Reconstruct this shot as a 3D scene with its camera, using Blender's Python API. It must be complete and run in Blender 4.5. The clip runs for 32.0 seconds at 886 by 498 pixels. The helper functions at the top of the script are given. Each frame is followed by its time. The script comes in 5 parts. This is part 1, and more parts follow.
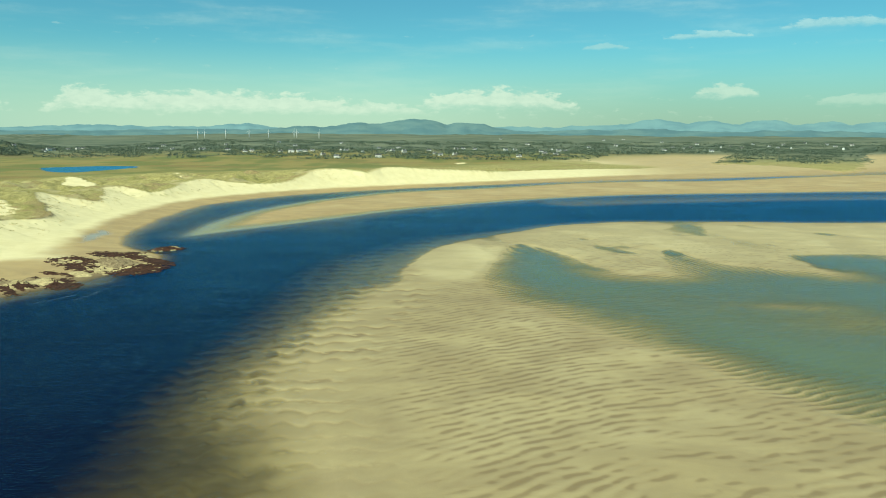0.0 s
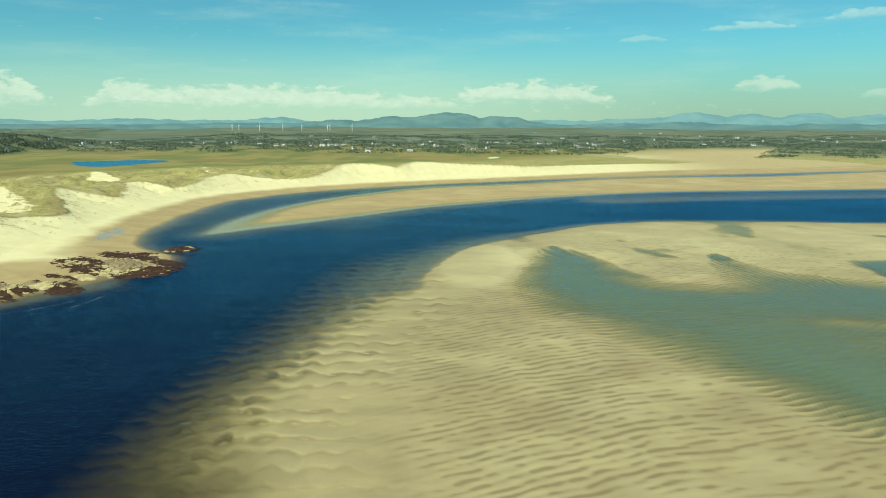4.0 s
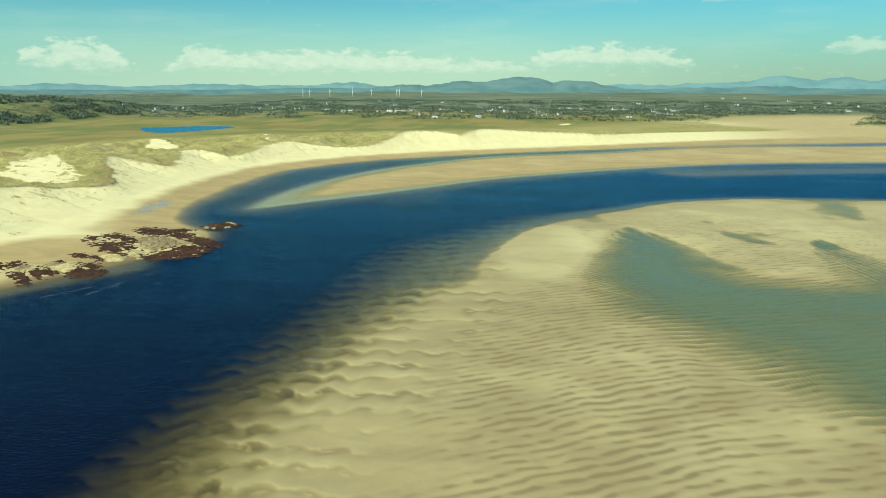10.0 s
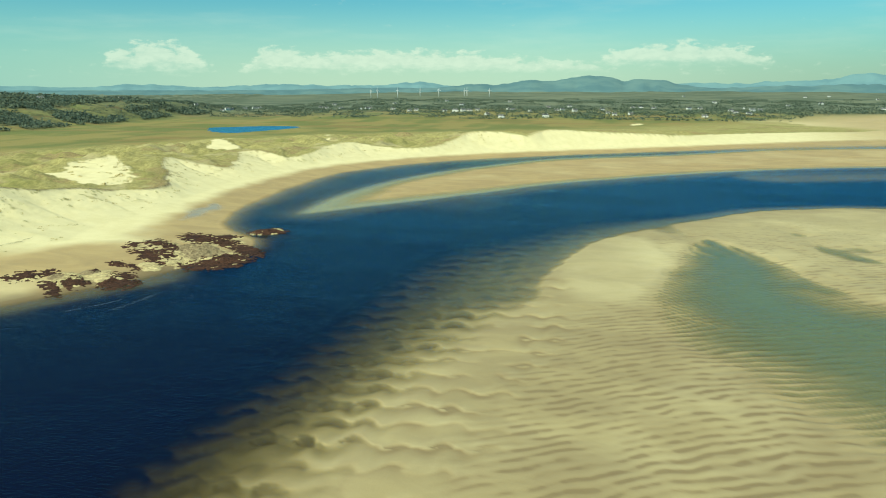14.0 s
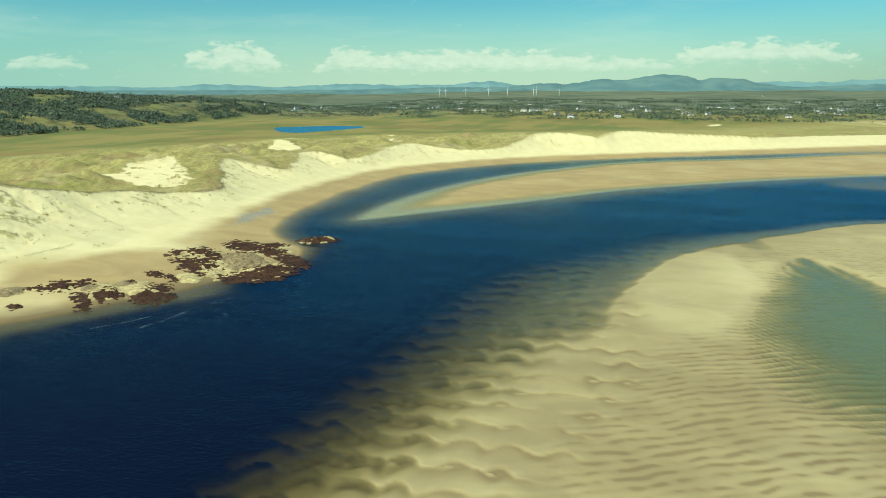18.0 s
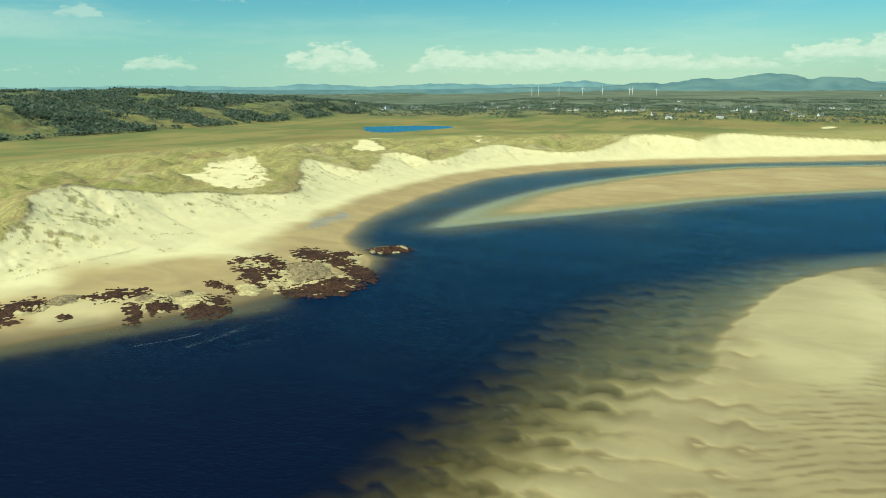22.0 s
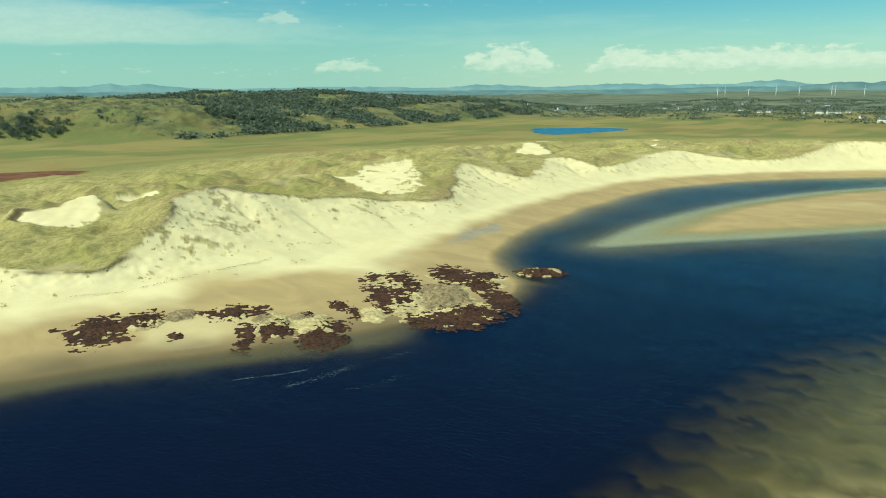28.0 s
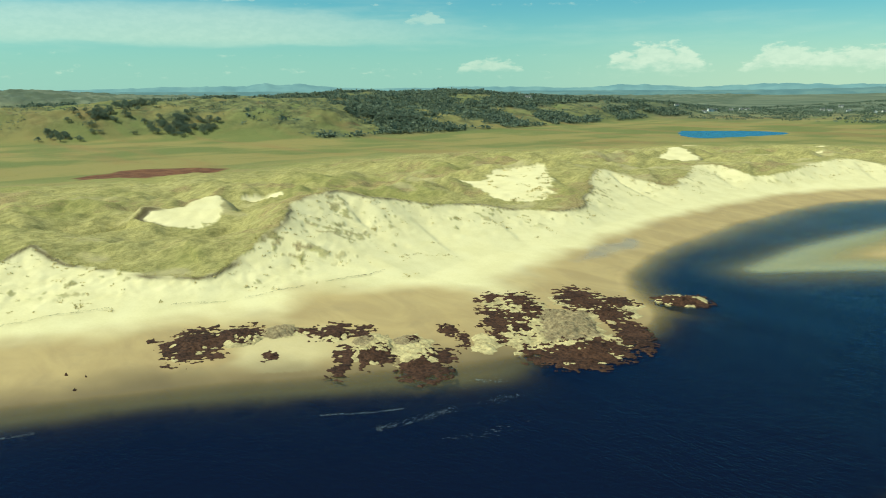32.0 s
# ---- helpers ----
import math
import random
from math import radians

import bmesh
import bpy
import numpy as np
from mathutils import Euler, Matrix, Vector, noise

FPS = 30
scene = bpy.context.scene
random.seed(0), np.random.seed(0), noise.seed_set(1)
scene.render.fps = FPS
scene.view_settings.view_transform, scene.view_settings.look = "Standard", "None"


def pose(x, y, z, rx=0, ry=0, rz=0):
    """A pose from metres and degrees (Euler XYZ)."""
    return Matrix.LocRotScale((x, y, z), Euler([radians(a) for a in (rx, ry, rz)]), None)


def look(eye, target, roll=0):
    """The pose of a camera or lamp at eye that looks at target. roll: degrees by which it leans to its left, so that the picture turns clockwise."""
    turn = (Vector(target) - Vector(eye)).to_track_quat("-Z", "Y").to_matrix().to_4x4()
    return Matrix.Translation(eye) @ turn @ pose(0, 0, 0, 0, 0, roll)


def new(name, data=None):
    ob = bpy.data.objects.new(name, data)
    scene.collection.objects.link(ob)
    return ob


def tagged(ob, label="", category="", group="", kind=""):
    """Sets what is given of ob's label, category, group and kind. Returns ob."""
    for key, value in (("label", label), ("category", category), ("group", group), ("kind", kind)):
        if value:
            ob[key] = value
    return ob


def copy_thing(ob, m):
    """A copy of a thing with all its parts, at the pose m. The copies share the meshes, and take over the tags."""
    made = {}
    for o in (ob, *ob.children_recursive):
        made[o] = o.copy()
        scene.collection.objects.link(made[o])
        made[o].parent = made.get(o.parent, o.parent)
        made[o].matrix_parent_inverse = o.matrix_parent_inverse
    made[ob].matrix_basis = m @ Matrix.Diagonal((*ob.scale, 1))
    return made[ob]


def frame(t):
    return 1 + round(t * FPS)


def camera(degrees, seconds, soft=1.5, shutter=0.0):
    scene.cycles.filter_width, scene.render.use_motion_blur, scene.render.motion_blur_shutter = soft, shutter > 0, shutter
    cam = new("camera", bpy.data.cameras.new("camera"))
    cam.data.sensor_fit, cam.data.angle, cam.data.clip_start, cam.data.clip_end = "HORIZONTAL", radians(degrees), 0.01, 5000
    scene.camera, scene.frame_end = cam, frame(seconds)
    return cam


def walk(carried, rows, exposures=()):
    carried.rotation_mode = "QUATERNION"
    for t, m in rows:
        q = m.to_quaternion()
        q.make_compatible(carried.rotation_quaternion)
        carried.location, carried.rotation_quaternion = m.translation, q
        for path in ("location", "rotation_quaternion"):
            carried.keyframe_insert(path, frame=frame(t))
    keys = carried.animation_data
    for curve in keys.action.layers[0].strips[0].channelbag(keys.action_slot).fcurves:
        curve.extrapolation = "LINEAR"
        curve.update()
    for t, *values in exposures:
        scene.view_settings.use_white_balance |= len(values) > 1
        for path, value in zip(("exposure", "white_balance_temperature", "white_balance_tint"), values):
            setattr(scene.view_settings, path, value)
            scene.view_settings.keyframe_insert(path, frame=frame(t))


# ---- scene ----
cam = camera(61.95, 32.0, soft=1.0)
# seconds, x, y, z, turn to the left, tilt, lean
PATH = [
    (0, -0.00, -0.00, 49.53, -0.000, -9.103, 0.40),
    (0.5, 0.37, 2.49, 49.58, 0.324, -9.109, 0.38),
    (1, 0.70, 4.96, 49.56, 0.653, -9.111, 0.38),
    (1.5, 1.01, 7.45, 49.53, 0.983, -9.113, 0.38),
    (2, 1.28, 9.96, 49.54, 1.307, -9.116, 0.38),
    (2.5, 1.55, 12.43, 49.57, 1.632, -9.120, 0.37),
    (3, 1.85, 14.83, 49.63, 1.962, -9.126, 0.35),
    (3.5, 2.16, 17.25, 49.72, 2.293, -9.132, 0.34),
    (5.5, 2.99, 26.83, 49.76, 3.540, -12.168, 0.31),
    (6, 3.16, 29.29, 49.81, 3.809, -12.179, 0.31),
    (6.5, 3.32, 31.77, 49.84, 4.127, -12.188, 0.32),
    (7, 3.46, 34.26, 49.86, 4.575, -12.200, 0.33),
    (7.5, 3.60, 36.71, 49.90, 5.105, -12.212, 0.32),
    (8, 3.70, 39.14, 49.91, 5.641, -12.220, 0.31),
    (8.5, 3.78, 41.60, 49.89, 6.246, -12.227, 0.28),
    (9, 3.87, 44.04, 49.89, 6.880, -12.239, 0.26),
    (9.5, 3.97, 46.44, 49.92, 7.456, -12.257, 0.24),
    (10, 4.06, 48.83, 49.96, 8.077, -12.272, 0.22),
    (10.5, 4.18, 51.19, 50.00, 8.829, -12.286, 0.20),
    (11, 4.28, 53.56, 50.04, 9.583, -12.298, 0.16),
    (11.5, 4.28, 56.07, 49.98, 10.231, -12.303, 0.11),
    (12, 4.18, 58.70, 49.86, 10.831, -12.299, 0.07),
    (12.5, 4.05, 61.34, 49.77, 11.442, -12.297, 0.06),
    (13, 3.96, 64.00, 49.71, 12.073, -12.297, 0.04),
    (13.5, 3.84, 66.64, 49.64, 12.702, -12.302, 0.00),
    (14, 3.63, 69.18, 49.62, 13.312, -12.313, -0.00),
    (14.5, 3.35, 71.63, 49.63, 13.914, -12.325, -0.00),
    (16.5, 2.25, 81.45, 49.60, 16.254, -12.333, -0.07),
    (17, 1.80, 84.02, 49.54, 16.821, -12.335, -0.10),
    (17.5, 1.37, 86.50, 49.54, 17.586, -12.342, -0.11),
    (18, 0.98, 88.91, 49.57, 18.598, -12.350, -0.11),
    (18.5, 0.59, 91.38, 49.55, 19.693, -12.352, -0.09),
    (19, 0.12, 93.88, 49.49, 20.714, -12.350, -0.09),
    (19.5, -0.38, 96.38, 49.41, 21.627, -12.346, -0.09),
    (20, -0.83, 98.87, 49.36, 22.476, -12.343, -0.10),
    (20.5, -1.40, 101.37, 49.36, 23.291, -12.349, -0.11),
    (21, -2.16, 103.91, 49.38, 24.061, -12.361, -0.11),
    (21.5, -2.90, 106.45, 49.31, 24.820, -12.367, -0.11),
    (22, -3.57, 108.95, 49.20, 25.639, -12.363, -0.13),
    (22.5, -4.25, 111.39, 49.13, 26.557, -12.356, -0.15),
    (23, -4.96, 113.78, 49.08, 27.554, -12.349, -0.18),
    (23.5, -5.71, 116.16, 49.06, 28.624, -12.348, -0.20),
    (24, -6.48, 118.51, 49.05, 29.756, -12.349, -0.20),
    (24.5, -7.24, 120.77, 49.04, 30.890, -12.345, -0.20),
    (25, -7.95, 122.99, 49.04, 32.011, -12.341, -0.21),
    (25.5, -8.65, 125.31, 49.01, 33.148, -12.335, -0.26),
    (27.5, -12.42, 133.60, 49.01, 37.815, -12.279, -0.26),
    (28, -13.60, 135.78, 48.95, 38.948, -12.281, -0.29),
    (28.5, -14.74, 137.88, 48.92, 40.069, -12.282, -0.31),
    (29, -15.89, 139.97, 48.95, 41.210, -12.288, -0.33),
    (29.5, -17.09, 142.10, 49.01, 42.416, -12.297, -0.35),
    (30, -18.39, 144.16, 49.03, 43.745, -12.295, -0.35),
    (30.5, -19.78, 146.11, 49.01, 45.195, -12.281, -0.33),
    (31, -21.24, 148.05, 49.01, 46.684, -12.266, -0.30),
    (31.5, -22.70, 150.04, 49.04, 48.169, -12.258, -0.27),
    (32, -24.10, 152.03, 49.10, 49.653, -12.255, -0.24),
]
walk(cam, [(t, pose(x, y, z, 90 + tilt, 0, turn) @ pose(0, 0, 0, 0, 0, lean)) for t, x, y, z, turn, tilt, lean in PATH],
     exposures=[(0, 0.24, 7250, -13), (32, 0.24, 7250, -13)])

# ---- light ----
SUN_TO = Vector((-0.34, -0.54, 0.78)).normalized()      # towards the sun
SUN_ELEV = math.asin(SUN_TO.z)
SUN_AZ = math.atan2(SUN_TO.x, SUN_TO.y)


def nodes_of(tree):
    tree.nodes.clear()

    def node(kind, **kw):
        n = tree.nodes.new(kind)
        for k, v in kw.items():
            if k == "ops":
                n.operation = v
            elif k == "noise_dim":
                n.noise_dimensions = v
            elif k == "blend":
                n.blend_type = v
            elif k == "dtype":
                n.data_type = v
            elif k == "attr":
                n.attribute_name = v
        return n

    def put(sock, v):
        if isinstance(v, bpy.types.NodeSocket):
            tree.links.new(v, sock)
        elif v is not None:
            sock.default_value = v if not isinstance(v, tuple) or len(v) != 3 or sock.type != "RGBA" else (*v, 1)

    def m(op, a, b=None, c=None, clamp=False):
        n = node("ShaderNodeMath", ops=op)
        n.use_clamp = clamp
        for s, v in zip(n.inputs, (a, b, c)):
            put(s, v)
        return n.outputs[0]

    def mix(fac, a, b, blend="MIX"):
        n = node("ShaderNodeMix", dtype="RGBA", blend=blend)
        put(n.inputs[0], fac), put(n.inputs[6], a), put(n.inputs[7], b)
        return n.outputs[2]

    def noise_of(vec, scale, detail=4.0, rough=0.55, warp=0.0):
        n = node("ShaderNodeTexNoise")
        put(n.inputs["Vector"], vec), put(n.inputs["Scale"], scale), put(n.inputs["Detail"], detail)
        put(n.inputs["Roughness"], rough), put(n.inputs["Distortion"], warp)
        return n.outputs[0]

    def step(v, lo, hi, a=0.0, b=1.0):
        n = node("ShaderNodeMapRange")
        n.interpolation_type = "SMOOTHSTEP"
        for s, x in zip(n.inputs, (v, lo, hi, a, b)):
            put(s, x)
        return n.outputs[0]

    def attr(name):
        n = node("ShaderNodeAttribute", attr=name)
        return n

    def stretch(vec, x, y, z):
        n = node("ShaderNodeVectorMath", ops="MULTIPLY")
        put(n.inputs[0], vec)
        n.inputs[1].default_value = (x, y, z)
        return n.outputs[0]

    return node, put, m, mix, noise_of, step, attr, stretch


world = bpy.data.worlds.new("sky")
scene.world = world
world.use_nodes = True
node, put, m, mix, noise_of, step, attr, stretch = nodes_of(world.node_tree)
sky = node("ShaderNodeTexSky")
sky.sky_type, sky.sun_disc = "NISHITA", False
sky.sun_elevation, sky.sun_rotation = SUN_ELEV, SUN_AZ
sky.air_density, sky.dust_density, sky.ozone_density = 1.0, 0.2, 5.0
way = node("ShaderNodeTexCoord").outputs["Generated"]
sep = node("ShaderNodeSeparateXYZ")
put(sep.inputs[0], way)
az = m("ARCTAN2", sep.outputs[0], sep.outputs[1])
el = m("ARCSINE", sep.outputs[2])


def cloud_vec(kaz, kel, off):
    n = node("ShaderNodeCombineXYZ")
    put(n.inputs[0], m("MULTIPLY", az, kaz)), put(n.inputs[1], m("MULTIPLY", el, kel))
    n.inputs[2].default_value = off
    return n.outputs[0]


# heaps of cumulus low over the hills, flat below: degrees from ahead, half width, base and top
CUMULUS = [(-16.0, 12.5, 1.3, 2.35, 0.8), (4.0, 6.6, 1.7, 2.75, 0.8), (-8.0, 8.0, 1.2, 1.9, 0.6), (20.5, 2.4, 2.5, 3.2, 0.6), (-34.0, 3.6, 1.3, 2.8, 0.8), (-46.0, 2.6, 1.3, 1.9, 0.6), (30.0, 4.0, 1.9, 2.5, 0.35),
           (-25.5, 2.4, 1.3, 2.5, 0.75), (-66.3, 3.2, 6.2, 7.1, 0.75), (-51.0, 1.8, 4.6, 5.3, 0.5), (19.0, 3.2, 6.6, 6.95, 0.32), (12.0, 1.8, 6.0, 6.3, 0.3), (27.5, 4.4, 7.0, 7.45, 0.32)]
billow = m("SUBTRACT", noise_of(cloud_vec(46, 110, 3.1), 1.0, 6.0, 0.62), 0.5)
heap = bank = None
for c, w, lo, hi, thick in CUMULUS:
    off = m("DIVIDE", m("SUBTRACT", az, radians(c)), radians(w))
    dome = m("SQRT", m("MAXIMUM", m("SUBTRACT", 1.0, m("MULTIPLY", off, off)), 0.0))
    up = m("DIVIDE", m("SUBTRACT", el, radians(lo)), radians(hi - lo))
    one = m("SUBTRACT", m("MULTIPLY_ADD", dome, 1.75, -0.45), up)
    one = m("ADD", one, m("MULTIPLY", billow, 2.6))
    full = m("MULTIPLY", step(one, -0.2, 0.3), step(m("ADD", up, m("MULTIPLY", billow, 1.4)), -0.25, 0.5))
    heap = one if heap is None else m("MAXIMUM", heap, one)
    full = m("MULTIPLY", full, thick)
    bank = full if bank is None else m("MAXIMUM", bank, full)
# thin high streaks, thicker to the west
veil = noise_of(cloud_vec(5, 34, 11.3), 1.0, 4.0, 0.58)
haze = m("MULTIPLY", step(el, 0.12, -0.005), 0.82)
west = m("MULTIPLY", step(az, -0.75, -1.15), m("MULTIPLY", step(el, 0.045, 0.065), step(el, 0.115, 0.085)))
veil = m("MULTIPLY", step(m("ADD", veil, m("MULTIPLY", west, 0.42)), 0.47, 0.75), m("MULTIPLY", step(el, 0.025, 0.05), m("MULTIPLY_ADD", west, 0.3, 0.14)))
fluff = noise_of(cloud_vec(120, 230, 5.7), 1.0, 5.0, 0.6)
shade = m("MULTIPLY", step(m("ADD", m("MULTIPLY", billow, 1.4), fluff), 0.30, 0.72), step(heap, 1.25, 0.35, 0.25, 1.0))
cloud_col = mix(shade, (7.2, 8.3, 7.9), (10.4, 11.0, 10.3))
cover = m("MAXIMUM", m("MULTIPLY", bank, 0.85), veil)
clear = mix(haze, mix(1.0, sky.outputs[0], (0.50, 1.0, 1.08), "MULTIPLY"), mix(step(az, -0.15, 0.35), mix(step(az, -0.35, -0.9), (5.8, 7.3, 6.6), (3.7, 6.2, 6.4)), (3.7, 4.9, 4.4)))
bg = node("ShaderNodeBackground")
put(bg.inputs[0], mix(cover, clear, cloud_col)), put(bg.inputs[1], 0.085)
put(node("ShaderNodeOutputWorld").inputs[0], bg.outputs[0])

sun = new("sun", bpy.data.lights.new("sun", "SUN"))
sun.data.energy, sun.data.angle, sun.data.color = 4.2, radians(0.6), (1.0, 0.95, 0.86)
sun.matrix_world = look(SUN_TO * 400, (0, 0, 0))


# ---- plan ----
# Lines are (x, y) or (x, y, height); land lies to the left of the shore.
SHORE = [(-200, -500), (-190, -100), (-182, 60), (-170, 115), (-160, 150), (-153, 168), (-148, 182), (-141, 197), (-131, 213), (-122, 232), (-115, 250),
         (-109, 272), (-114, 289), (-130, 301), (-140, 313), (-147, 332), (-156, 370), (-161, 425), (-160, 487), (-144, 526), (-120, 564),
         (-72, 613), (-5, 660), (60, 706), (124, 755), (190, 790), (322, 838), (450, 905), (600, 1000), (900, 1150), (1500, 1300), (5000, 1600)]
BAR = [(-24, -300), (-13, 40), (-13, 85), (-16, 102), (-20, 114), (-25, 128), (-29, 143), (-28, 160), (-27, 181), (-23, 202), (-17, 226), (-13.8, 240), (-13.2, 252), (-12.6, 267), (-10.4, 279), (-6.5, 296),
       (-3, 310), (5, 324), (14, 337), (28, 356), (38, 366), (58, 388), (77, 399), (97, 407.5), (126, 411.6), (168, 412.5), (240, 413), (500, 440), (1500, 495), (1500, -300)]
# where the flank of the bar has sunk out of sight
DEEP = [(-66, -300), (-60, 40), (-56, 98), (-57, 121), (-57.5, 137), (-56.5, 154), (-55, 180), (-53.5, 205), (-51.8, 222), (-50.6, 240), (-48.2, 264), (-43, 285), (-34, 301), (-23, 318), (-8, 344), (12, 357), (30, 371),
        (52, 394), (74, 406), (96, 414.5), (126, 418.5), (186, 418), (240, 420), (500, 447), (1500, 502)]
POOL = [(34, 327), (26, 306), (22.5, 288), (17.5, 272), (14.5, 250), (14.3, 236), (17.5, 218), (25, 205), (35, 190), (46, 171), (56, 158), (61, 145), (68, 135), (74, 123.5), (92, 104), (150, 60), (400, 40),
        (400, 300), (200, 300), (170, 301), (155, 298), (143, 296), (143, 276), (140, 258), (134, 262), (119, 269.5), (105, 279), (100, 295), (97, 312), (91, 303), (87, 280), (83, 257), (73, 254), (62, 256.5), (55.5, 272), (50, 296), (43, 311), (38, 322)]
SPIT = [(-118, 346), (-120, 372), (-120, 395), (-114, 446), (-100, 497), (-79, 540), (-37, 603), (45, 656), (118, 718), (190, 752), (292, 775), (391, 838), (547, 922), (800, 1060),
        (1500, 1200), (1500, 700), (700, 680), (382, 640), (240, 609), (141, 584), (69, 545), (14, 503), (-30, 463), (-60, 422), (-82, 392), (-101, 369)]
CREST = [(-245, -500, 10), (-238, -100, 12), (-232, 60, 12), (-228, 110, 12), (-224, 150, 10), (-222, 178, 8.5), (-227, 190, 12), (-219, 193, 9.5), (-213, 196, 8), (-204, 202, 7.5), (-194, 210, 6.5), (-187, 218, 6.5),
         (-190, 227, 8), (-199, 240, 12), (-202, 247, 14), (-208, 252, 15.5), (-216, 258, 16.8), (-221, 268, 17.5), (-224, 278, 17.7), (-218, 284, 16), (-217, 295, 14), (-212, 308, 11.5), (-209, 326, 10), (-201, 338, 7.5),
         (-194, 352, 7), (-196, 363, 7.5), (-207, 382, 9), (-222, 404, 11), (-234, 421, 12.5), (-231, 430, 11.5), (-211, 433, 8)]
CREST += [(-205, 439, 7), (-214, 463, 9), (-225, 488, 10.8), (-217, 500, 10.8), (-200, 497, 7.5), (-196, 505, 7.2), (-192, 526, 9), (-193, 551, 10.5), (-187, 577, 11.5), (-172, 582, 9), (-148, 588, 7), (-128, 604, 7.8), (-118, 630, 12), (-109, 650, 16),
          (-82, 662, 15), (-67, 664, 12.5), (-52, 688, 16.2), (-12, 710, 13.5), (25, 728, 12), (55, 745, 10), (100, 800, 8.5), (150, 850, 7), (190, 888, 6), (240, 935, 4), (300, 1000, 2.2), (420, 1080, 1.6), (900, 1300, 1.5), (5000, 1900, 1.5)]
HILL_TOE = [(-900, -500), (-820, 60), (-752, 270), (-728, 326), (-690, 420), (-610, 510), (-592, 640), (-606, 720), (-618, 910), (-650, 1090), (-690, 1350), (-900, 1800), (-1500, 3000), (-2400, 5200)]
# ridges of the western hills: x, y, height
RIDGES = [([(-854, 162, 25.9), (-873, 292, 29.6), (-876, 372, 33.0), (-880, 432, 36.0), (-861, 483, 36.4), (-843, 537, 36.7), (-827, 580, 37.9), (-807, 615, 39.1), (-769, 639, 35.2), (-730, 661, 27.5), (-694, 675, 18.9)], 175), ([(-1065, 641, 33.4), (-1074, 773, 37.6), (-1051, 846, 41.1), (-1019, 893, 39.2), (-973, 966, 43.8), (-942, 1015, 40.9), (-915, 1057, 36.0), (-879, 1131, 29.9)], 260), ([(-1824, 173, 40.1), (-1849, 453, 42.4), (-1840, 505, 44.8), (-1816, 614, 39.5), (-1782, 727, 32.7), (-1791, 851, 29.1)], 420)]
LAKE = [(-480, 886), (-456, 842), (-428, 806), (-402, 793), (-391, 812), (-380, 860), (-375, 912), (-395, 938), (-425, 940), (-455, 916)]
SALT_MARSH = [(414.1, 1138.0), (570.0, 1449.3), (730.2, 1613.9), (980.9, 1746.9), (561.6, 999.7), (507.1, 1020.3), (464.1, 1059.7)]
DUNE_END = [(106.6, 1001.7), (132.3, 1098.6), (197.6, 1165.8), (235.0, 1087.8), (221.8, 1011.3), (164.6, 891.1), (118.0, 904.0)]
DAMP = [(-164, 214), (-168, 232), (-167, 248), (-158, 262), (-142, 271), (-131, 262), (-134, 246), (-143, 232), (-154, 220)]
FILM = [(-157, 312), (-163, 332), (-165, 352), (-159, 350), (-154.5, 330), (-153, 313)]
RED_MARSH = [(-440, 252), (-412, 264), (-402, 300), (-430, 335), (-468, 296)]
# sand slopes that face the sea: outline, foot, way up, length, heights, and whether a dark lip hangs over the western end
SLOPES = [([(-260, 363), (-240, 356), (-221, 348), (-214, 352), (-211, 358), (-216, 371), (-230, 386), (-242, 398), (-256, 410), (-259, 401), (-264, 387), (-252, 369)], (-208, 344), (-0.62, 0.785), 88, 6.6, 15.2, 0),
          ([(-252, 224.5), (-258.5, 229.5), (-256, 233), (-255.5, 240), (-259.5, 253.5), (-244, 247.5), (-237, 243), (-232, 236), (-236, 229.5), (-243, 226)], (-231, 234), (-0.79, 0.61), 32, 9.2, 14.6, 1),
          ([(-277, 532), (-283, 552), (-287, 566), (-277, 566), (-268, 558), (-259, 551), (-261, 537), (-268, 532)], (-268, 536), (-0.5, 0.866), 34, 7.5, 12.5, 0)]
# hollows of bare sand: x, y, half length, half width, turn, depth
BLOWOUTS = [(-267, 236.5, 7, 4.5, 150, 2.6), (-274, 277, 8, 2.6, 60, 0.8), (-60, 702, 14, 5, 60, 0.5), (24, 1050, 22, 6, 75, 0.5),
            (-300, 452, 7, 2.4, 50, 0.6), (-262, 300, 9, 1.8, 40, 0.4), (-330, 640, 16, 1.6, 20, 0.2), (-318, 655, 12, 1.4, 170, 0.2), (-250, 690, 9, 2, 40, 0.3), (-232, 640, 7, 2.2, 60, 0.4), (-246, 262, 8, 1.5, 160, 0.3)]



def smooth_line(pts, n=3):
    """The points of a rounded line through the given ones."""
    p = np.array(pts, float)
    q = np.vstack([2 * p[0] - p[1], p, 2 * p[-1] - p[-2]])
    out = []
    for k in range(1, len(q) - 2):
        a, b, c, d = q[k - 1:k + 3]
        for s in np.arange(n) / n:
            out.append(0.5 * (2 * b + (c - a) * s + (2 * a - 5 * b + 4 * c - d) * s * s + (3 * b - a - 3 * c + d) * s ** 3))
    return np.array(out + [p[-1]])


